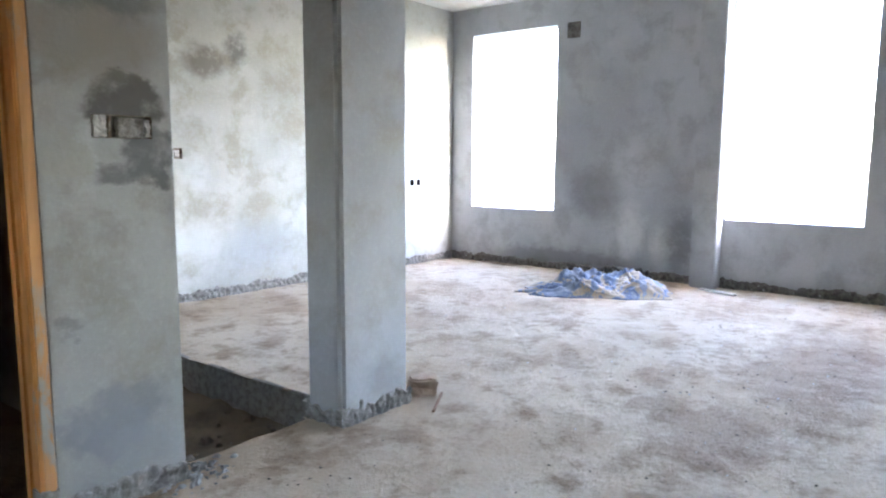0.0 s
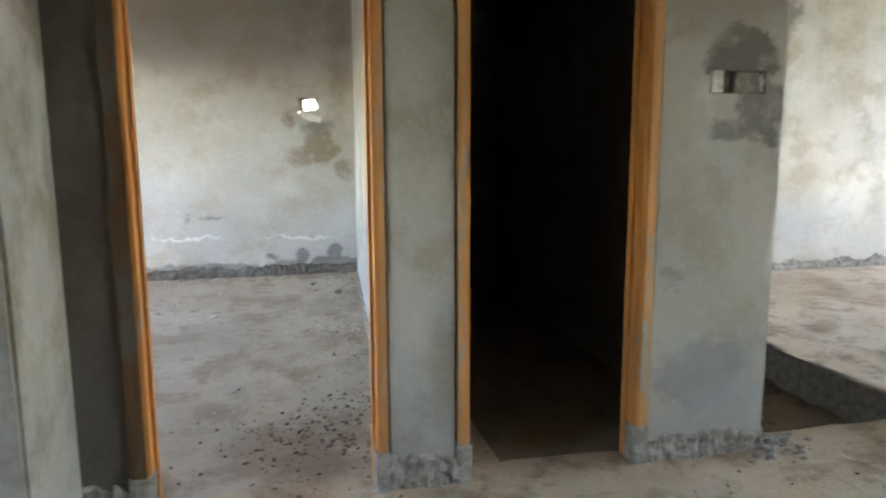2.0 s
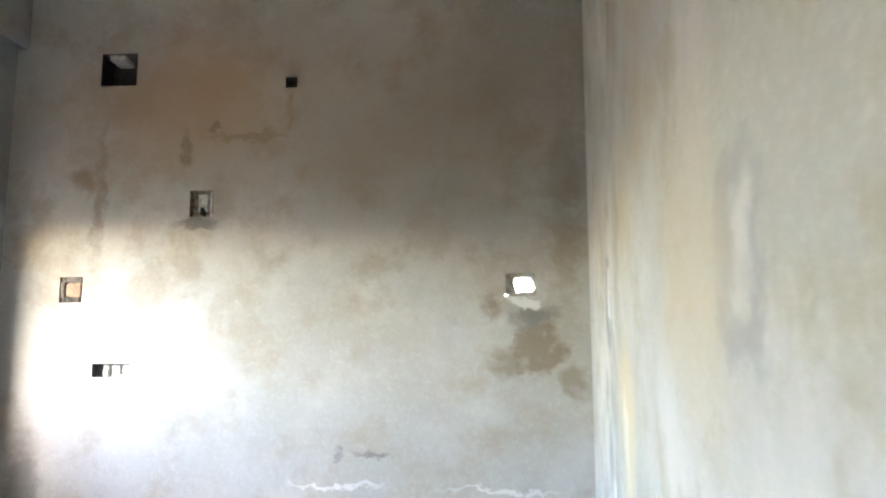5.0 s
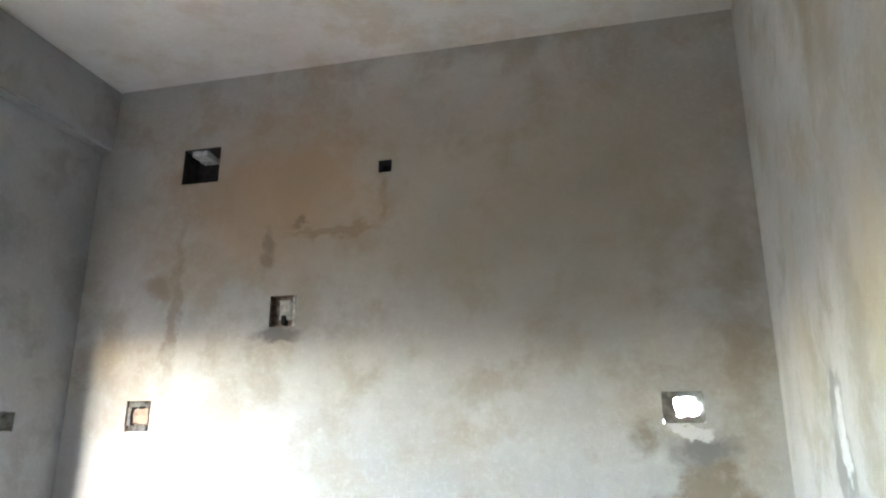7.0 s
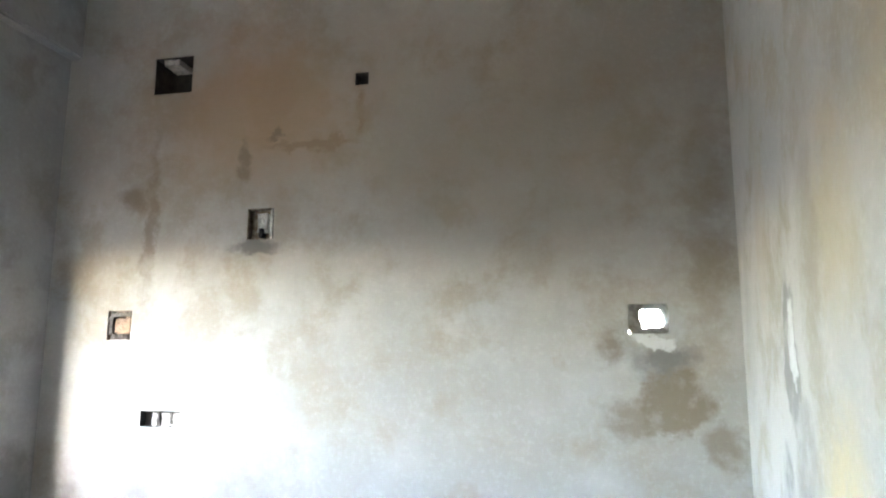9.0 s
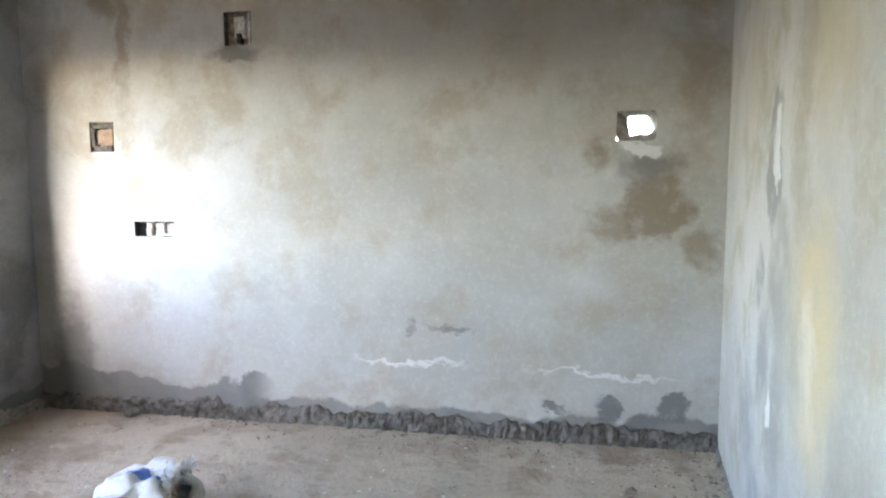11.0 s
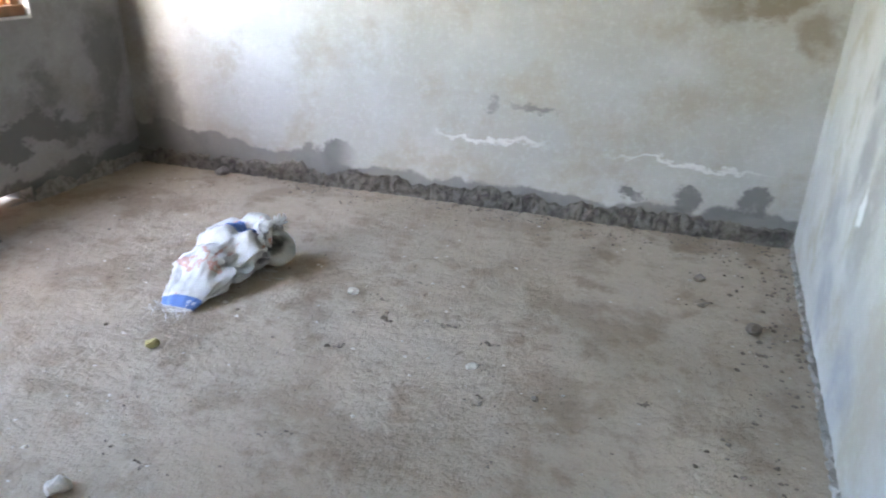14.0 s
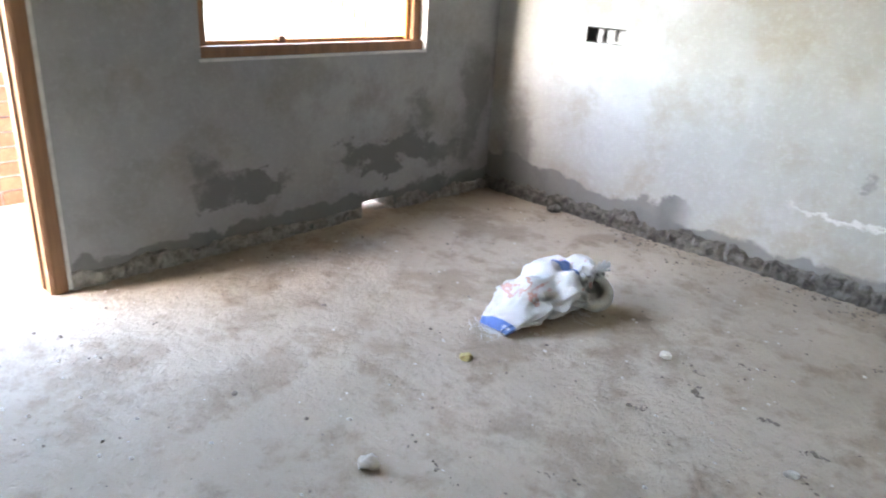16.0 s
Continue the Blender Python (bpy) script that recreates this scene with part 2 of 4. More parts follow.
def earth(name, a, b, c):
    n = Nodes(name, 0.95)
    big, mid, fine, grit = n.noise(0.8, 5, 0.6, 0.2), n.noise(4.5, 7, 0.68, 0.12), n.noise(30, 6, 0.7), n.noise(150, 3, 0.6)
    col = n.mix(n.ramp(big, 0.38, 0.64), a, b)
    rut = n.noise(2.2, 7, 0.7, 0.15)
    col = n.mix(n.ramp(rut, 0.50, 0.62, 0.0, 0.55), col, c)
    col = n.mix(n.ramp(mid, 0.5, 0.68, 0.0, 0.75), col, c)
    col = n.mix(n.ramp(fine, 0.55, 0.75, 0.0, 0.4), col, tuple(v * 0.6 for v in c))
    col = n.mix(n.ramp(grit, 0.62, 0.7, 0.0, 0.35), col, (0.55, 0.52, 0.47))
    ax = n.axes()
    # red soil trodden in at the doorway
    wob = n.math("MULTIPLY", n.math("SUBTRACT", n.noise(5, 5, 0.7), 0.5), 0.9)
    for x, y, rx, ry in ((-0.3, 3.15, 0.42, 0.4), (5.2, 0.9, 1.2, 0.5), (3.6, 1.1, 0.6, 0.35)):
        du = n.math("DIVIDE", n.math("SUBTRACT", n.math("ADD", ax["X"], wob), x), rx)
        dv = n.math("DIVIDE", n.math("SUBTRACT", n.math("ADD", ax["Y"], wob), y), ry)
        d = n.math("SQRT", n.math("ADD", n.math("MULTIPLY", du, du), n.math("MULTIPLY", dv, dv)))
        col = n.mix(n.ramp(d, 0.5, 1.2, 0.55, 0.0), col, (0.22, 0.145, 0.10))
    h = n.math("ADD", n.math("ADD", n.math("MULTIPLY", mid, 0.9), rut), n.math("ADD", n.math("MULTIPLY", fine, 0.45), n.math("MULTIPLY", grit, 0.12)))
    n.bump(h, 0.7, 0.03)
    return n.done(col)


M_FLOOR = earth("dusty_screed", (0.46, 0.385, 0.30), (0.38, 0.315, 0.24), (0.25, 0.19, 0.135))
M_HALL = earth("dusty_hall_screed", (0.51, 0.41, 0.30), (0.42, 0.32, 0.22), (0.22, 0.15, 0.095))
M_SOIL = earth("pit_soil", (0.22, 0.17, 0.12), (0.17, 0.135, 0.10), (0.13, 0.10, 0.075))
M_GROUND = earth("outside_ground", (0.20, 0.17, 0.12), (0.14, 0.14, 0.09), (0.12, 0.12, 0.07))


def simple(name, a, b, scale=12.0, rough=0.85, bump=0.3, metal=0.0, dist=0.008):
    n = Nodes(name, rough)
    n.b.inputs["Metallic"].default_value = metal
    f, g = n.noise(scale, 6, 0.65, 0.4), n.noise(scale * 6, 4, 0.6)
    col = n.mix(n.ramp(f, 0.38, 0.65), a, b)
    col = n.mix(n.ramp(g, 0.55, 0.8, 0.0, 0.4), col, tuple(v * 0.7 for v in b))
    n.bump(n.math("ADD", f, n.math("MULTIPLY", g, 0.4)), bump, dist)
    return n.done(col)


M_ROUGH = simple("rough_mortar", (0.20, 0.185, 0.165), (0.10, 0.09, 0.08), 22, 0.95, 0.9, 0.0, 0.02)
M_ROUGHP = simple("rough_mortar_pale", (0.36, 0.34, 0.305), (0.22, 0.205, 0.18), 22, 0.95, 0.9, 0.0, 0.02)
# near black: shade inside openings put into the colour; also a wire end
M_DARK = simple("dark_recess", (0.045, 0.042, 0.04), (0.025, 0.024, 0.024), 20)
M_METAL = simple("rusty_box", (0.30, 0.26, 0.21), (0.16, 0.10, 0.06), 30, 0.6, 0.3, 0.5)
M_RUBBLE = simple("rubble_white", (0.62, 0.60, 0.56), (0.38, 0.36, 0.33), 30, 0.95, 0.8)
M_BRICK = simple("brick_clay", (0.48, 0.21, 0.12), (0.36, 0.15, 0.085), 14, 0.9, 0.5)
M_OLDBRICK = simple("brick_dusty", (0.42, 0.31, 0.22), (0.33, 0.23, 0.16), 14, 0.95, 0.6)
M_MORTAR = simple("mortar", (0.42, 0.39, 0.34), (0.33, 0.30, 0.26), 25, 0.95, 0.5)
M_STONE = simple("pebble", (0.62, 0.58, 0.51), (0.45, 0.42, 0.36), 25, 0.9, 0.5)
M_CRUMB = simple("crumbs", (0.24, 0.20, 0.165), (0.15, 0.125, 0.10), 25, 0.95, 0.5)
M_REDSOIL = simple("red_soil_crumbs", (0.24, 0.165, 0.12), (0.15, 0.10, 0.07), 25, 0.95, 0.5)
M_YELLOW = simple("yellow_crumb", (0.52, 0.45, 0.20), (0.42, 0.36, 0.18), 25, 0.9, 0.5)


def wood(name, orange, worn, amount):
    n = Nodes(name, 0.6)
    grain = n.noise(22, 5, 0.6, 1.0, n.stretch(1.0, 1.0, 0.06))
    blot = n.noise(7, 6, 0.7, 0.5, n.stretch(1.0, 1.0, 0.35))
    col = n.mix(n.ramp(grain, 0.35, 0.7), orange, tuple(v * 0.72 for v in orange))
    col = n.mix(n.ramp(blot, amount, amount + 0.1), col, worn)
    n.bump(n.math("ADD", grain, blot), 0.25, 0.006)
    return n.done(col)


M_WOOD = wood("orange_varnished_wood", (0.58, 0.25, 0.075), (0.30, 0.25, 0.18), 0.60)
M_WOODW = wood("cement_smeared_wood", (0.52, 0.27, 0.11), (0.31, 0.285, 0.23), 0.53)
# only for the left post's front in the bedroom doorway
M_WOODD = wood("dark_brown_wood", (0.13, 0.075, 0.04), (0.10, 0.095, 0.08), 0.50)
M_WINWOOD = wood("brown_window_wood", (0.26, 0.14, 0.075), (0.22, 0.17, 0.13), 0.60)
M_TRACK = simple("pale_window_rim", (0.62, 0.61, 0.58), (0.5, 0.49, 0.46), 18)


def fabric(name, ground, stripes, scale):
    n = Nodes(name, 0.75)
    wv = n.noise(260, 2, 0.5)
    f, g = n.noise(scale, 4, 0.6, 0.8), n.noise(9, 5, 0.65, 0.5)
    col = n.mix(n.ramp(g, 0.42, 0.7, 0.0, 0.6), ground, tuple(v * 0.62 for v in ground))
    for lo, c in stripes:
        col = n.mix(n.math("MULTIPLY", n.ramp(f, lo, lo + 0.02), n.ramp(f, lo + 0.07, lo + 0.05)), col, c)
    n.bump(n.math("ADD", n.math("MULTIPLY", wv, 0.3), g), 0.4, 0.01)
    return n.done(col)


M_SACK = fabric("white_woven_plastic", (0.58, 0.58, 0.57), [(0.62, (0.50, 0.30, 0.26))], 4.0)
M_SACKBLUE = fabric("blue_woven_plastic", (0.12, 0.22, 0.50), [(0.58, (0.55, 0.58, 0.66))], 12.0)
M_CLOTH = fabric("blue_grey_cloth", (0.24, 0.29, 0.38), [(0.55, (0.40, 0.34, 0.27)), (0.42, (0.15, 0.20, 0.32)), (0.50, (0.42, 0.36, 0.28))], 3.5)


# ---- mesh helpers ----
def mesh_of(name, bm, material, smooth=False):
    me = bpy.data.meshes.new(name)
    bm.normal_update()
    bm.to_mesh(me)
    bm.free()
    me.materials.append(material)
    if smooth:
        me.polygons.foreach_set("use_smooth", [True] * len(me.polygons))
    return me


def part(name, bm, material, parent=None, label="", smooth=False):
    ob = new(name, mesh_of(name, bm, material, smooth))
    if parent:
        ob.parent = parent
    return tagged(ob, label)


def structure(name, bm, material, label="", category="", smooth=False):
    return tagged(part(name, bm, material, None, "", smooth), label, category, "", "structure")


def add_box(bm, a, b, bevel=0.0):
    r = bmesh.ops.create_cube(bm, size=1.0)
    c = [(p + q) / 2 for p, q in zip(a, b)]
    bmesh.ops.scale(bm, vec=[abs(q - p) for p, q in zip(a, b)], verts=r["verts"])
    bmesh.ops.translate(bm, vec=c, verts=r["verts"])
    if bevel:
        es = list({e for v in r["verts"] for e in v.link_edges})
        bmesh.ops.bevel(bm, geom=es, offset=bevel, segments=2, affect="EDGES")
    return bm


def boxes(*pairs, bevel=0.0):
    bm = bmesh.new()
    for a, b in pairs:
        add_box(bm, a, b, bevel)
    return bm


def panel(axis, p0, p1, u0, u1, z0, z1, holes=()):
    """A wall between the planes p0 and p1, pierced by holes (u0, u1, z0, z1)."""
    us = sorted({u0, u1, *[h[0] for h in holes], *[h[1] for h in holes]})
    zs = sorted({z0, z1, *[h[2] for h in holes], *[h[3] for h in holes]})
    us, zs = [u for u in us if u0 <= u <= u1], [z for z in zs if z0 <= z <= z1]
    solid = {}
    for i in range(len(us) - 1):
        for j in range(len(zs) - 1):
            u, z = (us[i] + us[i + 1]) / 2, (zs[j] + zs[j + 1]) / 2
            solid[i, j] = not any(h[0] < u < h[1] and h[2] < z < h[3] for h in holes)
    bm, seen = bmesh.new(), {}

    def vert(i, j, p):
        if (i, j, p) not in seen:
            q = p1 if p else p0
            seen[i, j, p] = bm.verts.new((us[i], q, zs[j]) if axis == "y" else (q, us[i], zs[j]))
        return seen[i, j, p]

    for (i, j), s in solid.items():
        if not s:
            continue
        for p in (0, 1):
            bm.faces.new([vert(i, j, p), vert(i + 1, j, p), vert(i + 1, j + 1, p), vert(i, j + 1, p)])
        for (di, dj), (e, f) in {(-1, 0): ((i, j), (i, j + 1)), (1, 0): ((i + 1, j), (i + 1, j + 1)), (0, -1): ((i, j), (i + 1, j)), (0, 1): ((i, j + 1), (i + 1, j + 1))}.items():
            if not solid.get((i + di, j + dj), False):
                bm.faces.new([vert(*e, 0), vert(*f, 0), vert(*f, 1), vert(*e, 1)])
    bmesh.ops.recalc_face_normals(bm, faces=bm.faces)
    return bm


def ground_sheet(x0, x1, y0, y1, step, amp, keep=lambda x, y: True, base=0.0):
    """An uneven floor of small facets."""
    nx, ny = max(1, round((x1 - x0) / step)), max(1, round((y1 - y0) / step))
    vs, fs, ids = [], [], {}

    def vid(i, j):
        if (i, j) not in ids:
            x, y = x0 + (x1 - x0) * i / nx, y0 + (y1 - y0) * j / ny
            h = noise.noise((x * 1.3, y * 1.3, 0)) * amp + noise.noise((x * 6, y * 6, 3)) * amp * 0.5 + noise.noise((x * 17, y * 17, 5)) * amp * 0.3
            ids[i, j] = len(vs)
            vs.append((x, y, base + h))
        return ids[i, j]

    for i in range(nx):
        for j in range(ny):
            if keep(x0 + (x1 - x0) * (i + 0.5) / nx, y0 + (y1 - y0) * (j + 0.5) / ny):
                fs.append((vid(i, j), vid(i + 1, j), vid(i + 1, j + 1), vid(i, j + 1)))
    bm = bmesh.new()
    bv = [bm.verts.new(v) for v in vs]
    for f in fs:
        bm.faces.new([bv[k] for k in f])
    return bm


def rough_strip(a, b, out, height, depth=0.022, seed=0.0, step=0.012, vary=0.6):
    """Hacked mortar along a wall's foot from a to b; out: the direction into the room; its upper edge is ragged."""
    a, b, out = Vector((*a, 0)), Vector((*b, 0)), Vector((*out, 0))
    n, rows = max(2, int((b - a).length / step)), 8
    bm, grid = bmesh.new(), []
    for i in range(n + 1):
        q = a.lerp(b, i / n)
        s = (b - a).length * i / n + seed
        top = height * (1 + vary * noise.noise((s * 5, seed, 1)) + vary * 0.5 * noise.noise((s * 23, seed, 2)))
        col = []
        for j in range(rows + 1):
            z = top * j / rows - 0.01 * (j == 0)
            d = depth * (0.55 + 0.8 * noise.noise((s * 26, z * 22, seed)) + 0.6 * noise.noise((s * 60, z * 30, seed + 9)))
            if j == rows:
                d = -0.004
            col.append(bm.verts.new(q + out * max(d, -0.004) + Vector((0, 0, z))))
        grid.append(col)
    for i in range(n):
        for j in range(rows):
            bm.faces.new([grid[i][j], grid[i + 1][j], grid[i + 1][j + 1], grid[i][j + 1]])
    return bm


def chunk(r, seed, flat=0.7, sub=2):
    bm = bmesh.new()
    bmesh.ops.create_icosphere(bm, subdivisions=sub, radius=r)
    for v in bm.verts:
        k = 1 + 0.45 * noise.noise(v.co / r * 1.1 + Vector((seed, 0, 0))) + 0.2 * noise.noise(v.co / r * 3 + Vector((0, seed, 0)))
        v.co = Vector((v.co.x * k, v.co.y * k * 0.85, v.co.z * k * flat))
    low = min(v.co.z for v in bm.verts)
    bmesh.ops.translate(bm, vec=(0, 0, -low), verts=bm.verts)
    return bm


# ---- floors ----
PIT = (1.62, 2.67, 2.90, 4.95)


def not_pit(x, y):
    wob = 0.035 * noise.noise((x * 4, y * 4, 7))
    return not (PIT[0] < x < PIT[1] + wob and PIT[2] + wob < y < PIT[3])


structure("floor", ground_sheet(XL - T, XW + T, -4.2, YDB, 0.045, 0.014), M_HALL, "dusty uneven cement floor scattered with dirt", "floor", True)
structure("floor_living_room", ground_sheet(1.5, XW + T, YDB, YL + T, 0.035, 0.012, not_pit), M_HALL, "dusty uneven cement floor round a sunken pit", "floor", True)
structure("floor_bedroom", ground_sheet(XL - T, 0.5, YDB, YB + T, 0.024, 0.008), M_FLOOR, "dusty brown cement floor with footprints and crumbs", "floor", True)
# dark pit soil reused here; the room's lack of light is in the colour
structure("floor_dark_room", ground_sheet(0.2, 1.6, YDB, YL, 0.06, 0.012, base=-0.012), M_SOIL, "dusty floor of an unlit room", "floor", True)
bm = ground_sheet(PIT[0] - 0.1, PIT[1] + 0.1, PIT[2] - 0.1, PIT[3] + 0.1, 0.05, 0.05, base=-0.24)
structure("pit_floor", bm, M_SOIL, "brown loose soil in a sunken pit", "floor", True)
bm = boxes(((PIT[0] - 0.1, PIT[2] - 0.1, -0.6), (PIT[1] + 0.2, PIT[2] - 0.012, -0.014)), ((PIT[1] + 0.012, PIT[2] - 0.012, -0.6), (PIT[1] + 0.2, PIT[3] + 0.1, -0.014)),
           ((PIT[0] - 0.1, PIT[3], -0.6), (PIT[1] + 0.012, PIT[3] + 0.1, -0.014)), ((PIT[0] - 0.1, PIT[2] - 0.012, -0.6), (PIT[0], PIT[3], -0.014)))
structure("pit_wall", bm, M_ROUGHP, "rough cement sides of a sunken pit", "wall")
structure("ground", boxes(((-900, -900, -1.2), (900, 900, -0.62))), M_GROUND, "dry bare earth round the building", "ground")

# ---- walls ----
DOOR_H = 2.12
structure("wall_door", panel("y", YD, YDB, XL, 1.619, 0, HB, [(-1.035, 0.034, -1, DOOR_H), (0.280, 1.090, -1, DOOR_H), (1.29, 1.535, 1.475, 1.565)]), M_WALL,
          "grey cement plastered wall with two doorways", "wall")
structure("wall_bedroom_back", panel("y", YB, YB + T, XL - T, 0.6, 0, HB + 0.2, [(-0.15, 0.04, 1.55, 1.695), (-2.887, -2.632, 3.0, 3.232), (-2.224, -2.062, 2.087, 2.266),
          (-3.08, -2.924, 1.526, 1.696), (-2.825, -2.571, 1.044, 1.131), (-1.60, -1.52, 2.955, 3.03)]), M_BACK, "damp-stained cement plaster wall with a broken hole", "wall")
# the strip's dimness is painted into its plaster
structure("wall_door_return", boxes(((-1.035, YD, 0), (-0.872, YDB, DOOR_H))), M_SHADED, "narrow plaster strip beside a doorway, its shade painted in", "wall")
WIN = (5.14, 6.54, 0.945, 2.15)
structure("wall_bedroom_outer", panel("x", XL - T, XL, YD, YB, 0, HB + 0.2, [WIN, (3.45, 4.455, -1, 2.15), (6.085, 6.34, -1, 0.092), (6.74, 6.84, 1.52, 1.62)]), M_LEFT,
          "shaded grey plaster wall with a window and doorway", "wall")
bm = bmesh.new()
add_box(bm, (0, 0, 0), (0.12, YB - YDB, HB + 0.1))
for v in bm.verts:
    v.co = Vector((0.085 + v.co.x + 0.290 * v.co.y / (YB - YDB), YDB + v.co.y, v.co.z))
structure("wall_bedroom_side", bm, M_RIGHT, "pale plaster wall with drips and ochre damp marks", "wall")
# the unlit room's darkness is in this wall's colour
structure("wall_dark_room", boxes(((1.5, YDB, -0.1), (1.619, YL, HL))), M_SHADED, "grey plaster partition beside the pit", "wall")
structure("wall_living_far", panel("y", YL, YL + T, 1.5, XW, 0, HL + 0.2, [(3.67, 3.76, 1.40, 1.50), (7.07, 7.16, 1.06, 1.14), (7.22, 7.29, 1.06, 1.14)]), M_FAR, "sunlit stained cement plaster wall", "wall")
# end wall coloured near black for the same unlit room
structure("wall_dark_room_end", boxes(((0.38, YL - 0.01, -0.1), (1.5, YL + 0.12, HL))), M_SHADED, "plain grey plaster wall", "wall")
# the third opening is out of view, added to light the door wall
structure("wall_windows", panel("x", XW, XW + T, -4.2, YL + T, 0, HL + 0.2, [(4.56, 5.87, 0.757, 3.09), (1.07, 2.40, 0.757, 3.30), (-2.7, -1.1, 0.757, 2.30)]), M_WINWALL,
          "backlit grey plaster wall with tall unglazed windows", "wall")
structure("wall_south", boxes(((XL - T, -4.43, 0), (XW + T, -4.2, HL + 0.2))), M_PLAIN, "plain grey plaster wall", "wall")
# opening never in view, added for the west light on column and piers
structure("wall_west", panel("x", XL - T, XL, -4.2, YD, 0, HL + 0.2, [(0.5, 1.2, 1.0, 2.1)]), M_PLAIN, "plain grey plaster wall with an unseen opening added for light", "wall")
structure("ceiling", boxes(((XL - T, -4.4, HL), (XW + T, YD, HL + 0.15)), ((0.3, YDB, HL), (XW + T, YL + T, HL + 0.15)), ((0.3, YD, HL + 0.01), (XW + T, YDB, HL + 0.15))), M_CEIL, "pale cement ceiling", "ceiling")
structure("ceiling_bedroom", boxes(((XL - T, YD, HB), (0.5, YB + T, HB + 0.15))), M_CEIL, "pale cement ceiling with soft brown cast", "ceiling")
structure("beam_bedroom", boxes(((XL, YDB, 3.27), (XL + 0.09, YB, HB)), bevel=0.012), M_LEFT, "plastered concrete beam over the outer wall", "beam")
structure("pilaster", boxes(((7.79, 2.42, 0), (XW, 2.70, HL)), bevel=0.012), M_WINWALL, "grey plastered pilaster between the windows", "pilaster")
structure("column_entrance", boxes(((-1.165, 2.30, 0), (-1.025, YD, HL)), bevel=0.012), M_ENTRANCE, "grey plastered column beside the doorway", "column")
structure("column", boxes(((2.44, 2.64, -0.05), (2.97, 2.92, HL)), bevel=0.03), M_COLUMN, "smooth grey cement column beside the pit", "column")

# hacked mortar where skirtings are still to come
for k, (a, b, o, h, m, lab) in enumerate([
        ((XL, YB), (0.38, YB), (0, -1), 0.10, M_ROUGH, "dark hacked mortar band along the wall foot"),
        ((XL, 4.47), (XL, 6.08), (1, 0), 0.07, M_ROUGHP, "crumbling mortar band along the wall foot"),
        ((XL, 6.345), (XL, YB), (1, 0), 0.07, M_ROUGHP, "crumbling mortar band along the wall foot"),
        ((3.0, YL), (XW, YL), (0, -1), 0.10, M_ROUGHP, "crumbling mortar band along the wall foot"),
        ((XW, -2.0), (XW, YL), (-1, 0), 0.10, M_ROUGH, "dark hacked mortar band along the wall foot"),
        ((0.022, YD), (0.292, YD), (0, -1), 0.13, M_ROUGHP, "hacked mortar at the foot of a pier"),
        ((1.079, YD), (1.619, YD), (0, -1), 0.10, M_ROUGHP, "hacked mortar at the foot of a pier"),
        ((-1.035, YD), (-0.875, YD), (0, -1), 0.13, M_ROUGHP, "hacked mortar at the foot of a pier"),
        ((2.43, 2.64), (2.98, 2.64), (0, -1), 0.11, M_ROUGHP, "flared mortar at the foot of a column"),
        ((2.44, 2.63), (2.44, 2.93), (-1, 0), 0.10, M_ROUGHP, "flared mortar at the foot of a column"),
        ((0.085, YDB), (0.375, YB), (-1, 0.07), 0.03, M_ROUGHP, "thin mortar crust along the wall foot")]):
    structure("baseboard_%d" % (k + 1), rough_strip(a, b, o, h, 0.03 if m is M_ROUGH else 0.022, k * 3.7), m, lab, "baseboard")

# ---- door frames ----
def post(a, b, bev=0.006):
    return boxes((a, b), bevel=bev)


def door_frame(label, along, p0, p1, u0, u1, w0, w1, h, timber):
    """A wooden frame of two posts and a head, each with a stop batten; along x or y, between the planes p0 and p1."""
    f = new("door_frame")
    tagged(f, label, "door frame")

    def bx(ua, ub, za, zb, q0=p0, q1=p1):
        return post((ua, q0, za), (ub, q1, zb)) if along == "x" else post((q0, ua, za), (q1, ub, zb))

    mid = (p0 + p1) / 2
    s0, s1 = (mid, p1 - 0.012)
    for ua, ub, sa, sb in ((u0, u0 + w0, u0 + w0 - 0.001, u0 + w0 + 0.011), (u1 - w1, u1, u1 - w1 - 0.011, u1 - w1 + 0.001)):
        p = part("post", bx(ua, ub, -0.02, h), timber, f)
        part("stop_batten", bx(sa, sb, 0.0, h - 0.06, s0, s1), timber, p)
        # cement smeared over the face when the wall was plastered
        q = part("smeared_face", bx(ua + 0.008 if ua == u1 - w1 else ua - 0.001, ub + 0.001 if ua == u1 - w1 else ub - 0.008, -0.01, h, p0 - 0.004, p0 + 0.006), (M_WOODD if ua == -0.872 else M_WOODW) if timber is M_WOOD else timber, p)
        q["label"] = "dark brown front face" if ua == -0.872 else "cement-smeared front face" if timber is M_WOOD else "weathered brown front face"
        if timber is M_WOOD:
            low = ua == u0
            part("mortar_joint", bx(ua - 0.011 if low else ub, ua if low else ub + 0.011, 0.0, h, p0 + 0.028, p1 - 0.02), M_ROUGH, p, "dark open joint")
            foot = bx(ua - 0.006, ub + 0.006, -0.02, 0.16, p0 - 0.009, p1 - 0.03)
            bmesh.ops.subdivide_edges(foot, edges=foot.edges, cuts=3, use_grid_fill=True)
            for v in foot.verts:
                v.co += Vector((noise.noise(v.co * 25), noise.noise(v.co * 25 + Vector((3, 0, 0))), noise.noise(v.co * 19) * 1.5)) * 0.004
            part("cement_foot", foot, M_ROUGHP, p, "grey cement smeared round the post foot")
    part("head", bx(u0, u1, h, h + 0.07), timber, f)
    return f


door_frame("worn orange wooden frame of an open bedroom doorway", "x", YD - 0.012, YDB - 0.01, -0.872, 0.024, 0.07, 0.039, DOOR_H - 0.07, M_WOOD)
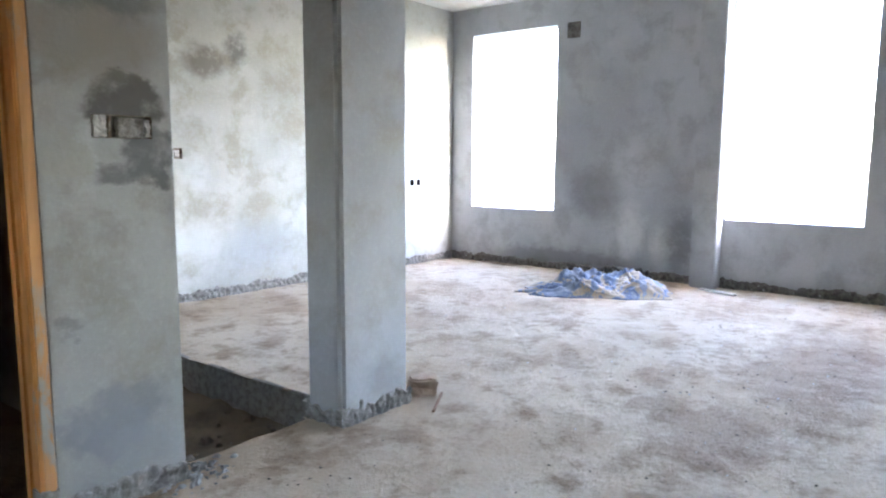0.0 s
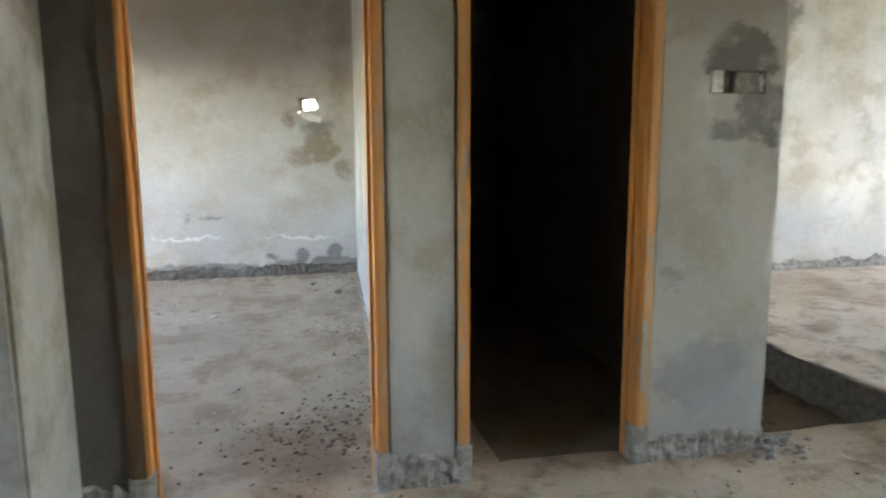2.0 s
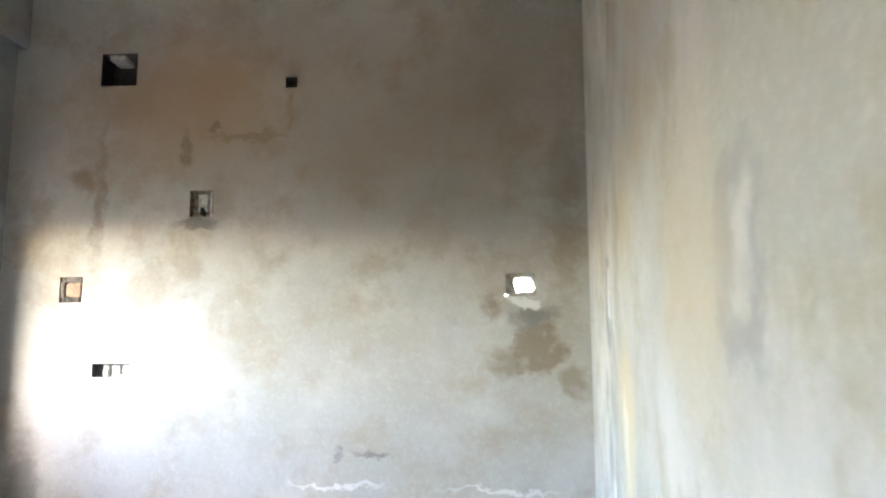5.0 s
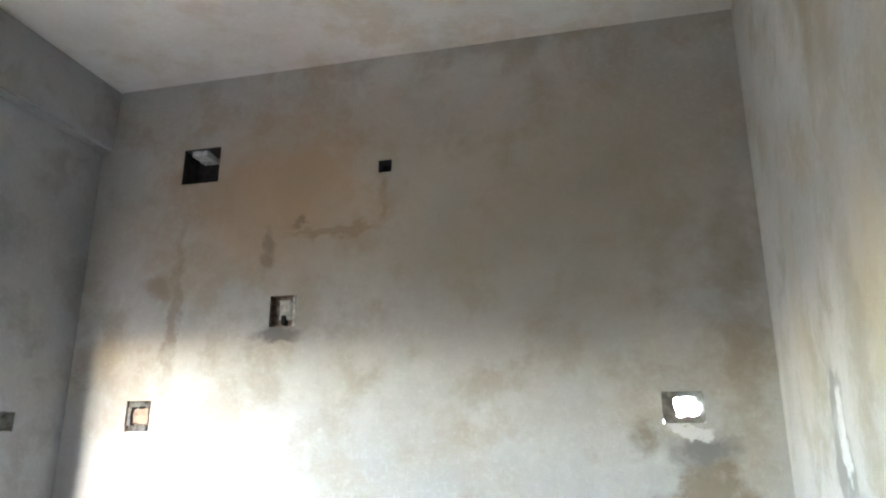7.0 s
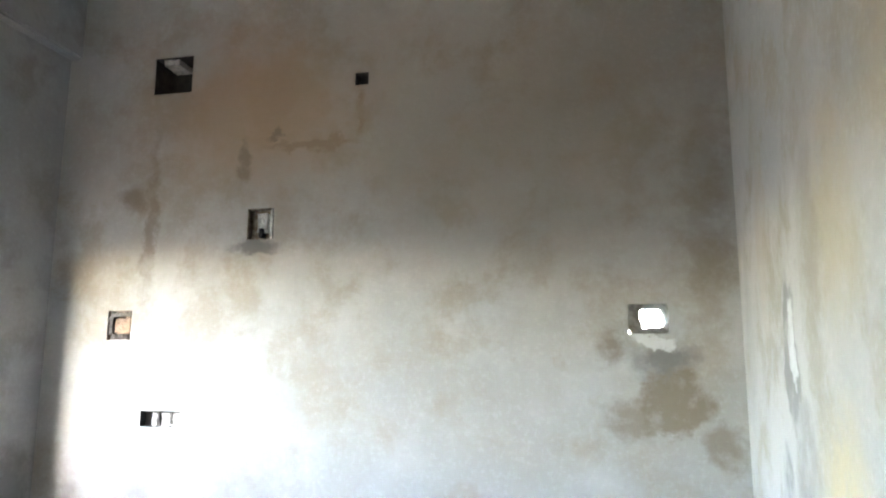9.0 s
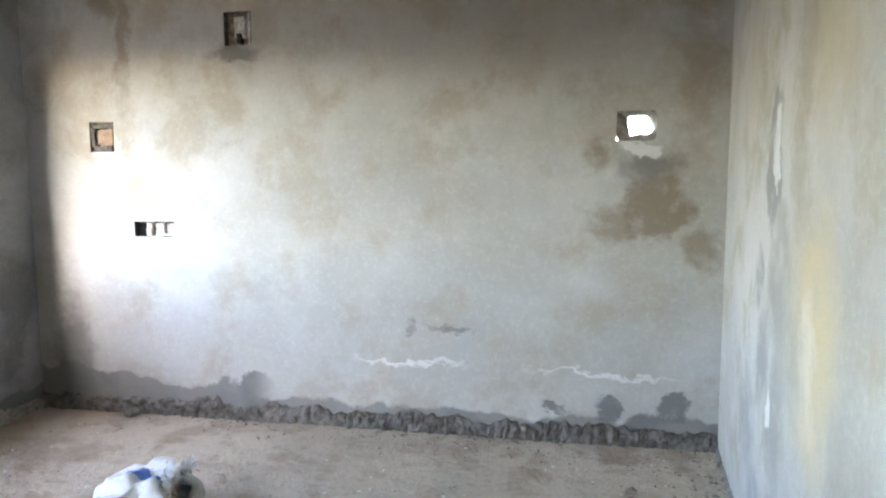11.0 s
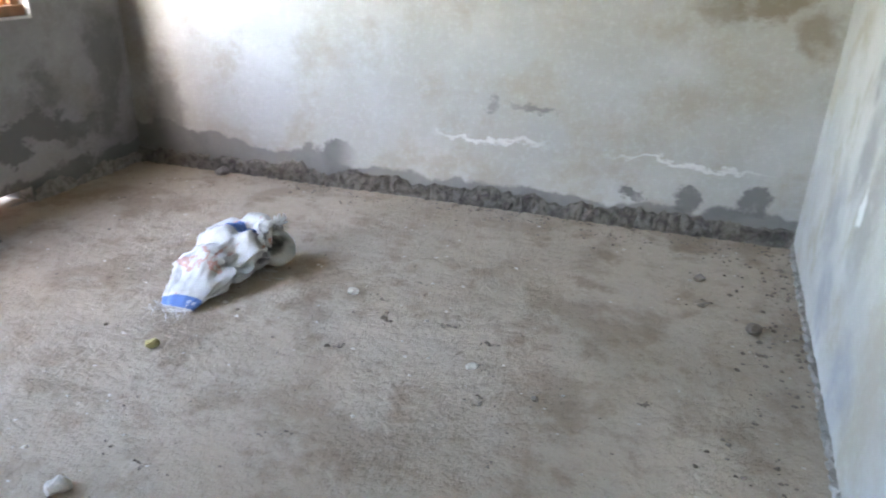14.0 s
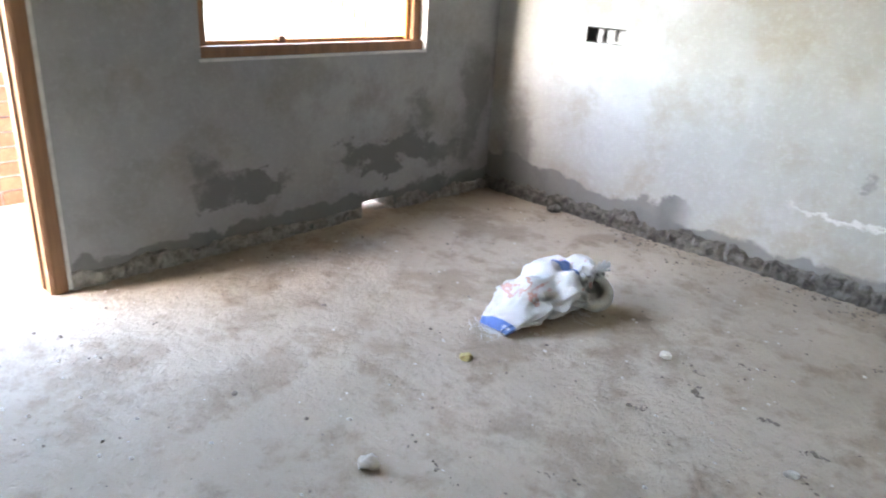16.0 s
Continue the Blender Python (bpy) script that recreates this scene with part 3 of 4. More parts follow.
door_frame("worn orange wooden frame of a dark doorway", "x", YD - 0.012, YDB - 0.01, 0.290, 1.080, 0.047, 0.055, DOOR_H - 0.07, M_WOOD)
door_frame("weathered brown wooden frame of a balcony doorway", "y", XL + 0.012, XL - 0.10, 3.452, 4.453, 0.065, 0.068, 2.08, M_WINWOOD)

structure("trim_door", boxes(((XL - 0.004, 4.456, 0.0), (XL + 0.010, 4.474, 2.15)), bevel=0.003), M_TRACK, "pale plaster edge beside a brown doorway", "trim")

# ---- bedroom window ----
win = new("window_1")
tagged(win, "brown wooden window frame without glass over a sill", "window", "", "structure")
y0, y1, z0, z1 = WIN
xo, xi = XL - 0.15, XL - 0.045
part("window_sill", boxes(((xo, y0, z0), (xi + 0.03, y1, z0 + 0.05)), bevel=0.005), M_WINWOOD, win)
part("jamb", boxes(((xo, y0, z0 + 0.05), (xi, y0 + 0.055, z1)), bevel=0.005), M_WINWOOD, win)
j = part("jamb", boxes(((xo, y1 - 0.055, z0 + 0.05), (xi, y1, z1)), bevel=0.005), M_WINWOOD, win)
part("inner_bead", boxes(((xo - 0.03, y1 - 0.085, z0 + 0.05), (xi - 0.03, y1 - 0.056, z1)), bevel=0.004), M_WOOD, j, "orange wooden bead")
part("head", boxes(((xo, y0, z1 - 0.055), (xi, y1, z1)), bevel=0.005), M_WINWOOD, win)
part("mullion", boxes(((xo, 5.60, z0 + 0.05), (xi - 0.03, 5.64, z0 + 0.085)), bevel=0.004), M_WINWOOD, win, "cut-off stub of a mullion")
part("rail", boxes(((xo + 0.01, y0 + 0.055, z0 + 0.05), (xi - 0.04, 5.60, z0 + 0.068)), ((xo + 0.01, 5.64, z0 + 0.05), (xi - 0.04, y1 - 0.086, z0 + 0.068)), bevel=0.003), M_WOOD, win)
part("plaster_rim", boxes(((XL - 0.004, y0 - 0.012, z0 - 0.014), (XL + 0.008, y1 + 0.014, z0 - 0.001)), ((XL - 0.004, y1 + 0.001, z0), (XL + 0.008, y1 + 0.014, z1)), bevel=0.003), M_TRACK, win, "pale plaster rim")

# ---- recesses in the walls ----
def recess(name, label, category, u0, u1, z0, z1, y, depth, back, parts=()):
    """A box let into a wall that runs along x and faces south; parts: (name, material, u0, u1, z0, z1, depth in front of the back)."""
    r = new(name)
    tagged(r, label, category)
    g = 0.002
    part("back", boxes(((u0 - 0.01, y + depth, z0 - 0.01), (u1 + 0.01, y + depth + 0.02, z1 + 0.01))), back, r)
    part("box", boxes(((u0 - 0.012, y + 0.006, z0 - 0.012), (u0 + g, y + depth, z1 + 0.012)), ((u1 - g, y + 0.006, z0 - 0.012), (u1 + 0.012, y + depth, z1 + 0.012)),
                      ((u0, y + 0.006, z0 - 0.012), (u1, y + depth, z0 + g)), ((u0, y + 0.006, z1 - g), (u1, y + depth, z1 + 0.012))), back if back is M_DARK else M_METAL, r)
    for k, (nm, m, a, b, c, d, dep) in enumerate(parts):
        bm = boxes(((a, y + depth - dep, c), (b, y + depth, d)))
        bmesh.ops.subdivide_edges(bm, edges=bm.edges, cuts=5, use_grid_fill=True)
        for v in bm.verts:
            v.co += Vector((noise.noise(v.co * 60), noise.noise(v.co * 60 + Vector((5, k, 0))), noise.noise(v.co * 60 + Vector((0, 9, k))))) * 0.007
        part(nm, bm, m, r)
    return r


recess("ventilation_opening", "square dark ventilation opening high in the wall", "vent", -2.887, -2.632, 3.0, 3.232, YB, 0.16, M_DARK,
       [("mortar_lump", M_RUBBLE, -2.84, -2.74, 3.19, 3.226, 0.14)])
recess("switch_box", "empty rusty metal switch box with wire ends", "switch box", -2.224, -2.062, 2.087, 2.266, YB, 0.05, M_METAL,
       [("cardboard_wad", M_RUBBLE, -2.17, -2.11, 2.13, 2.24, 0.03), ("wire_end", M_DARK, -2.15, -2.13, 2.1, 2.15, 0.045), ("side_flap", M_RUBBLE, -2.085, -2.072, 2.09, 2.26, 0.045)])
recess("switch_recess", "broken recess in plaster showing brown brick", "switch box", -3.08, -2.924, 1.526, 1.696, YB, 0.05, M_OLDBRICK,
       [("brick_face", M_OLDBRICK, -3.05, -2.95, 1.57, 1.65, 0.025), ("mortar_clot", M_ROUGH, -3.07, -2.94, 1.66, 1.69, 0.035), ("mortar_clot", M_ROUGH, -3.06, -2.95, 1.528, 1.56, 0.04), ("mortar_clot", M_ROUGH, -3.078, -3.052, 1.56, 1.66, 0.04)])
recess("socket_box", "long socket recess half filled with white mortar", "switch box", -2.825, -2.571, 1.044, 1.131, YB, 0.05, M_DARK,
       [("mortar_fill", M_RUBBLE, -2.755, -2.575, 1.047, 1.12, 0.035), ("mortar_ridge", M_ROUGH, -2.72, -2.70, 1.05, 1.128, 0.045), ("mortar_ridge", M_ROUGH, -2.64, -2.625, 1.06, 1.125, 0.045)])
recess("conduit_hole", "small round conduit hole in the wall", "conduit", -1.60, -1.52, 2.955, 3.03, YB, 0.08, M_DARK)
recess("switch_box", "mortar-filled switch box in a dark-blotched pier", "switch box", 1.29, 1.535, 1.475, 1.565, YD, 0.04, M_ROUGH,
       [("mortar_fill", M_RUBBLE, 1.30, 1.35, 1.48, 1.56, 0.036), ("mortar_fill", M_ROUGHP, 1.40, 1.50, 1.48, 1.555, 0.034), ("box_edge", M_METAL, 1.36, 1.37, 1.478, 1.562, 0.036), ("mortar_fill", M_RUBBLE, 1.51, 1.53, 1.485, 1.55, 0.034)])
recess("switch_box", "rusty switch box with pale mortar in a sunlit wall", "switch box", 3.67, 3.76, 1.40, 1.50, YL, 0.05, M_METAL, [("mortar_fill", M_RUBBLE, 3.69, 3.74, 1.42, 1.48, 0.03)])
for u in (7.07, 7.22):
    recess("socket_box", "small dark socket recess in a sunlit wall", "switch box", u, u + (0.09 if u < 7.1 else 0.07), 1.06, 1.14, YL, 0.06, M_DARK)


def ragged_rim(name, label, axis, p, cu, cz, ru, rz, u0, u1, z0, z1, depth, material, seed, cut=0.0):
    """Broken masonry that leaves an irregular opening inside a square cut through a wall."""
    bm = bmesh.new()
    n, rings = 40, []
    for k in range(n):
        a = 2 * math.pi * k / n
        c, s = math.cos(a), math.sin(a)
        t = min((u1 - cu) / c if c > 1e-6 else (u0 - cu) / c if c < -1e-6 else 9, (z1 - cz) / s if s > 1e-6 else (z0 - cz) / s if s < -1e-6 else 9)
        f = 1 + 0.22 * noise.noise((c * 1.6 + seed, s * 1.6, 0)) + 0.12 * noise.noise((c * 6, s * 6 + seed, 0))
        e = 1 / max(abs(c), abs(s)) ** 0.6
        inner = (cu + c * ru * f * e, cz + s * rz * f * e)
        outer = (cu + c * t, cz + s * t)
        col = []
        for (u, z), d in ((outer, 0.004), (((outer[0] + inner[0]) / 2, (outer[1] + inner[1]) / 2), 0.02 + 0.015 * noise.noise((k, seed, 1))), (inner, 0.05 + 0.03 * noise.noise((k, seed, 4))), (inner, depth)):
            col.append(bm.verts.new((u, p + d, z) if axis == "y" else (p - d, u, z)))
        rings.append(col)
    for k in range(n):
        for q in range(3):
            bm.faces.new([rings[k][q], rings[(k + 1) % n][q], rings[(k + 1) % n][q + 1], rings[k][q + 1]])
    bmesh.ops.recalc_face_normals(bm, faces=bm.faces)
    return structure(name, bm, material, label, "wall hole")


ragged_rim("wall_hole", "ragged daylight hole knocked through the wall", "y", YB, -0.03, 1.632, 0.058, 0.052, -0.15, 0.04, 1.55, 1.695, 0.2, M_ROUGHP, 2.0)
ragged_rim("wall_hole_low", "ragged drain hole at the foot of the wall", "x", XL, 6.205, 0.045, 0.118, 0.045, 6.085, 6.34, -0.02, 0.092, 0.07, M_ROUGHP, 6.0)
ragged_rim("wall_hole_small", "small round daylight hole in the wall", "x", XL, 6.79, 1.57, 0.035, 0.035, 6.74, 6.84, 1.52, 1.62, 0.2, M_ROUGHP, 9.0)
recess_patch = boxes(((XW - 0.006, 4.24, 2.91), (XW + 0.01, 4.42, 3.10)), bevel=0.003)
structure("patched_vent", recess_patch, M_ROUGH, "square patched vent beside a window", "vent")


# ---- loose things in the bedroom ----
def tube_skin(axis_pts, widths, heights, seed, turns=72, fold=0.16, gap=0.0):
    """A limp bag lying on the floor: flattened rings along an axis, with folds."""
    bm, rings = bmesh.new(), []
    m = len(axis_pts)
    for i, (x, y) in enumerate(axis_pts):
        a, b = Vector(axis_pts[max(i - 1, 0)]), Vector(axis_pts[min(i + 1, m - 1)])
        d = (b - a).normalized()
        side = Vector((-d.y, d.x))
        ring = []
        for k in range(turns):
            t = 2 * math.pi * k / turns
            f = 1 + fold * noise.noise((math.cos(t) * 2.2 + seed, math.sin(t) * 2.2, i * 0.09)) + fold * (0.3 - 1.1 * abs(noise.noise((math.cos(t) * 3.4 + i * 0.05, math.sin(t) * 3.4 + seed, i * 0.07)))) - fold * 0.5 * abs(noise.noise((math.cos(t) * 7, math.sin(t) * 7 + seed, i * 0.16)))
            u = math.cos(t) * widths[i] * f
            z = max(0.0, heights[i] * (0.5 + 0.5 * math.sin(t) * f) + heights[i] * 0.26 * noise.noise((u * 11 + i * 0.05, i * 0.11, seed)) * (math.sin(t) > 0))
            q = Vector((x, y)) + side * u
            ring.append(bm.verts.new((q.x, q.y, z + 0.004)))
        rings.append(ring)
    for i in range(m - 1):
        for k in range(turns):
            bm.faces.new([rings[i][k], rings[i][(k + 1) % turns], rings[i + 1][(k + 1) % turns], rings[i + 1][k]])
    return bm, rings


def lerp_table(tab, n):
    xs = [k / (n - 1) for k in range(n)]
    return [float(np.interp(x, [t[0] for t in tab], [t[1] for t in tab])) for x in xs]


sack = new("empty_sack")
tagged(sack, "crumpled white woven sack with blue stripes on floor", "sack")
N = 64
ax = list(zip(lerp_table([(0, -2.05), (0.4, -2.075), (0.72, -2.05), (0.88, -1.99), (1, -1.915)], N), lerp_table([(0, 5.60), (0.4, 5.84), (0.72, 6.05), (0.88, 6.12), (1, 6.14)], N)))
wd = lerp_table([(0, 0.06), (0.1, 0.085), (0.35, 0.135), (0.6, 0.165), (0.8, 0.16), (0.92, 0.125), (1, 0.115)], N)
ht = lerp_table([(0, 0.012), (0.12, 0.05), (0.35, 0.12), (0.6, 0.18), (0.85, 0.20), (1, 0.17)], N)
bm, rings = tube_skin(ax, wd, ht, 3.0, 72, 0.30)
body = part("sack_body", bm, M_SACK, sack, "", True)
body.modifiers.new("thick", "SOLIDIFY").thickness = 0.003


def strip_on(i0, i1, k0, k1, lift, name, mat, label, ragged=0.0):
    b = bmesh.new()
    b2, r2 = tube_skin(ax, [w + lift for w in wd], [h + lift * 1.6 for h in ht], 3.0, 72, 0.30)
    pts = {(i, k): r2[i][k % 72].co.copy() for i in range(i0, i1 + 1) for k in range(k0, k1 + 1)}
    b2.free()
    vs = {q: b.verts.new(c) for q, c in pts.items()}
    for i in range(i0, i1):
        for k in range(k0, k1):
            b.faces.new([vs[i, k], vs[i, k + 1], vs[i + 1, k + 1], vs[i + 1, k]])
    return part(name, b, mat, body, label, True)


strip_on(0, 5, 0, 72, 0.003, "blue_hem", M_SACKBLUE, "frayed blue hem")
strip_on(43, 61, 66, 72, 0.003, "blue_band", M_SACKBLUE, "blue printed band")
strip_on(42, 50, 14, 26, 0.003, "blue_band", M_SACKBLUE, "blue printed band")
# rolled mouth, a torn flap and loose threads
bm = bmesh.new()
prev = None
for k in range(49):
    t = 2 * math.pi * k / 48
    bulge = 0.5 - 0.5 * math.sin(t - 0.5)
    c = Vector((-1.945 + 0.05 * bulge - 0.01 * math.sin(t), 6.13 + 0.088 * math.cos(t), 0.080 + 0.055 * math.sin(t)))
    r = 0.012 + 0.022 * bulge + 0.006 * noise.noise((k * 0.4, 1, 2))
    ring = [bm.verts.new(c + Vector((math.cos(q * math.pi / 5) * r, math.cos(t) * math.sin(q * math.pi / 5) * r * 0.7, math.sin(t) * math.sin(q * math.pi / 5) * r + r * 0.1))) for q in range(10)]
    if prev:
        for q in range(10):
            bm.faces.new([prev[q], prev[(q + 1) % 10], ring[(q + 1) % 10], ring[q]])
    prev = ring
part("rolled_mouth", bm, M_SACK, sack, "rolled white mouth of the sack", True)
bm = bmesh.new()
for k in range(9):
    y = 6.06 + 0.02 * k
    z = 0.155 + 0.012 * math.sin(k * 0.5)
    tip = 0.03 + 0.035 * (k % 2) + 0.012 * noise.noise((k * 1.7, 4, 2))
    vs = [bm.verts.new(p) for p in ((-1.94, y, z), (-1.94, y + 0.021, z), (-1.915 + 0.2 * tip, y + 0.015, z + tip * 0.6), (-1.91, y + 0.008, z + tip))]
    bm.faces.new(vs)
flap = part("torn_flap", bm, M_SACK, sack, "torn white edge of the mouth")
flap.modifiers.new("thick", "SOLIDIFY").thickness = 0.003
rng = random.Random(4)


def threads(spots, n, length):
    b = bmesh.new()
    for _ in range(n):
        p = Vector(rng.choice(spots)) + Vector((rng.uniform(-0.05, 0.05), rng.uniform(-0.04, 0.04), 0))
        d = Vector((rng.uniform(-1, 1), rng.uniform(-1, 0.3), 0)).normalized()
        last = None
        for s in range(6):
            w = 0.0016
            a, c = b.verts.new(p + Vector((0, 0, w))), b.verts.new(p + Vector((d.y * w * 1.5, -d.x * w * 1.5, 0)))
            if last:
                b.faces.new([last[0], last[1], c, a])
            last = (a, c)
            d = (d + Vector((rng.uniform(-0.6, 0.6), rng.uniform(-0.6, 0.6), 0))).normalized()
            p = p + d * length / 6
            p.z = max(0.006, p.z * 0.6 + rng.uniform(-0.004, 0.012))
    return b


part("loose_threads", threads([(-2.08, 5.60, 0.02), (-2.05, 5.58, 0.02), (-2.12, 5.61, 0.02)], 46, 0.07), M_SACK, sack, "frayed white threads")
part("loose_threads", threads([(-1.94, 5.97, 0.03), (-1.92, 5.99, 0.03)], 30, 0.11), M_SACK, sack, "frayed white threads")

for x, y, r, m, nm, lab, s in [(-1.747, 4.684, 0.034, M_STONE, "stone", "pale loose stone on the dusty floor", 1), (-1.98, 5.36, 0.026, M_YELLOW, "stone", "yellowish lump of dry mortar on the floor", 2),
                               (-1.475, 5.98, 0.026, M_STONE, "stone", "flat pale chip of plaster on the floor", 3), (-0.86, 5.61, 0.022, M_STONE, "stone", "small pale stone on the dusty floor", 4),
                               (0.11, 6.22, 0.034, M_CRUMB, "stone", "brown clod of mortar on the floor", 5), (-0.085, 6.63, 0.03, M_CRUMB, "stone", "flat brown clod near the wall", 6),
                               (-2.845, 7.12, 0.045, M_ROUGH, "stone", "dark round clod against the wall foot", 7), (-2.33, 4.58, 0.012, M_CRUMB, "stone", "tiny dark pebble on the floor", 8),
                               (-2.68, 5.21, 0.014, M_CRUMB, "stone", "tiny dark pebble on the floor", 9), (-0.62, 5.50, 0.014, M_CRUMB, "stone", "tiny dark pebble on the floor", 10)]:
    ob = part(nm, chunk(r, s * 3.3, 0.6), m)
    ob.matrix_basis = pose(x, y, -0.004, 0, 0, s * 47)
    tagged(ob, lab, "stone", "loose stones on the floor")


def litter(name, label, n, region, r0, r1, mat, seed):
    """Countless crumbs on the floor in one mesh."""
    g = random.Random(seed)
    b = bmesh.new()
    for _ in range(n):
        x, y = region(g)
        r = r0 + (r1 - r0) * g.random() ** 3
        a = g.uniform(0, 6.28)
        base = [Vector((math.cos(a + q * 1.57 + g.uniform(-0.4, 0.4)) * r * g.uniform(0.6, 1.5), math.sin(a + q * 1.57) * r * g.uniform(0.5, 1.1), 0)) for q in range(4)]
        top = [v * 0.55 + Vector((g.uniform(-r, r) * 0.2, 0, r * g.uniform(0.4, 0.9))) for v in base]
        o = Vector((x, y, -0.002))
        lo, hi = [b.verts.new(o + v) for v in base], [b.verts.new(o + v) for v in top]
        for q in range(4):
            b.faces.new([lo[q], lo[(q + 1) % 4], hi[(q + 1) % 4], hi[q]])
        b.faces.new(hi)
    ob = part(name, b, mat)
    return tagged(ob, label, "debris", "", "stuff")


def crumb_by_side(g):
    """A place near the foot of the slanting side wall."""
    y = g.uniform(3.4, YB - 0.05)
    return 0.07 + 0.067 * (y - YDB) - abs(g.gauss(0, 0.16)), y


litter("floor_crumbs", "scattered dark mortar crumbs over the dusty floor", 1400, lambda g: (g.uniform(XL + 0.1, 0.25), g.uniform(3.0, YB - 0.1)), 0.002, 0.010, M_CRUMB, 1)
litter("floor_crumbs", "pale mortar crumbs over the dusty floor", 900, lambda g: (g.uniform(XL + 0.1, 0.25), g.uniform(3.0, YB - 0.1)), 0.002, 0.011, M_STONE, 2)
litter("wall_foot_crumbs", "crumbled mortar gathered along the wall foot", 900, lambda g: crumb_by_side(g), 0.003, 0.014, M_CRUMB, 3)
litter("wall_foot_crumbs", "crumbled mortar gathered along the wall foot", 900, lambda g: (g.uniform(-2.8, 0.3), YB - 0.03 - abs(g.gauss(0, 0.12))), 0.003, 0.012, M_CRUMB, 4)
litter("threshold_crumbs", "reddish soil crumbs trodden into the doorway", 1100, lambda g: (min(g.gauss(-0.2, 0.26), 0.06), g.gauss(3.2, 0.27)), 0.002, 0.013, M_REDSOIL, 5)
litter("floor_crumbs", "mortar crumbs and soil over the living room floor", 2200, lambda g: (g.uniform(0.2, 7.7), g.uniform(-0.8, 2.6)), 0.002, 0.010, M_CRUMB, 6)
litter("floor_crumbs", "pale crumbs over the living room floor", 1200, lambda g: (g.uniform(2.9, 7.8), g.uniform(0.0, 6.1)), 0.002, 0.010, M_STONE, 7)
litter("pit_rubble", "loose lumps of soil in the sunken pit", 160, lambda g: (g.uniform(1.7, 2.6), g.uniform(2.95, 4.8)), 0.01, 0.05, M_SOIL, 8).location.z = -0.24
litter("pier_rubble", "mortar rubble beside the foot of a pier", 160, lambda g: (g.gauss(1.62, 0.1), g.gauss(2.78, 0.07)), 0.006, 0.03, M_ROUGHP, 9)



def scuffs(g):
    """Broken edges of footprints pressed into the drying floor."""
    cx, cy, a0, r = SCUFF[g.randrange(len(SCUFF))]
    a = a0 + g.uniform(-0.9, 0.9)
    return cx + math.cos(a) * r + g.gauss(0, 0.006), cy + math.sin(a) * r * 0.7 + g.gauss(0, 0.006)


gs = random.Random(21)
SCUFF = [(gs.uniform(-1.6, 0.1), gs.uniform(4.7, 6.6), gs.uniform(0, 6.3), gs.uniform(0.03, 0.09)) for _ in range(26)]
litter("footprint_edges", "crumbled edges of old footprints in the floor", 900, scuffs, 0.003, 0.010, M_CRUMB, 12)

# ---- loose things in the living room ----
def heap(length, width, height, seed, n=110, mm=64):
    """A dropped cloth: a wrinkled mound with an uneven outline, closed underneath."""
    b, g = bmesh.new(), []
    for i in range(n + 1):
        row = []
        for k in range(mm + 1):
            u, v = -1 + 2 * i / n, -1 + 2 * k / mm
            edge = 1 + 0.28 * noise.noise((u * 2.2 + seed, v * 2.2, 0))
            x, y = u * length / 2 * edge, v * width / 2 * edge * (1 - 0.25 * u * u)
            r = max(abs(u), abs(v)) ** 4
            f = (1 - r) * (0.45 + 0.55 * noise.noise((u * 1.7 + seed, v * 1.5, 4)) + 0.25 * u)
            wr = 0.32 * abs(noise.noise((u * 5 + v * 2, v * 4.5 - u, seed))) + 0.2 * abs(noise.noise((u * 11, v * 9 + u * 4, seed + 3)))
            row.append(b.verts.new((x, y, max(0.0, height * (max(f, 0.12) * 0.9 + wr) * (1 - r)) + 0.006)))
        g.append(row)
    for i in range(n):
        for k in range(mm):
            b.faces.new([g[i][k], g[i + 1][k], g[i + 1][k + 1], g[i][k + 1]])
    return b


cloth = part("crumpled_cloth", heap(1.45, 0.70, 0.30, 11.0), M_CLOTH, None, "", True)
cloth.modifiers.new("thick", "SOLIDIFY").thickness = 0.006
cloth.matrix_basis = pose(6.80, 3.33, 0.0, 0, 0, -60)
tagged(cloth, "crumpled blue-grey cloth dropped on the floor", "cloth")
rag = part("rag", heap(0.5, 0.34, 0.20, 31.0, 50, 36), M_CRUMB, None, "", True)
rag.modifiers.new("thick", "SOLIDIFY").thickness = 0.006
rag.matrix_basis = pose(7.35, 3.72, 0.0, 0, 0, -50)
tagged(rag, "dusty brown rag behind the blue cloth", "cloth")
lump = part("loose_brick", boxes(((-0.085, -0.06, 0), (0.085, 0.06, 0.11)), bevel=0.012), M_OLDBRICK)
bm = bmesh.new()
bm.from_mesh(lump.data)
bmesh.ops.subdivide_edges(bm, edges=bm.edges, cuts=3, use_grid_fill=True)
for v in bm.verts:
    v.co += Vector((noise.noise(v.co * 18), noise.noise(v.co * 18 + Vector((7, 0, 0))), 0.5 * noise.noise(v.co * 18 + Vector((0, 7, 0))) * (v.co.z > 0.01))) * 0.018
bm.to_mesh(lump.data)
bm.free()
lump.matrix_basis = pose(3.13, 2.67, 0.0, 0, 0, -40)
tagged(lump, "dusty broken brick lying against the column foot", "brick")
stick = part("broken_stick", boxes(((-0.16, -0.008, 0), (0.16, 0.008, 0.014)), bevel=0.003), M_WINWOOD)
stick.matrix_basis = pose(3.06, 2.50, 0.002, 0, 0, 30)
tagged(stick, "thin dark stick on the floor beside a brick", "stick")
strip = part("plaster_slab", boxes(((-0.22, -0.04, 0), (0.22, 0.04, 0.022)), bevel=0.006), M_STONE)
strip.matrix_basis = pose(7.62, 2.33, 0.0, 0, 0, 70)
tagged(strip, "thin pale plaster slab at the pilaster foot", "rubble")

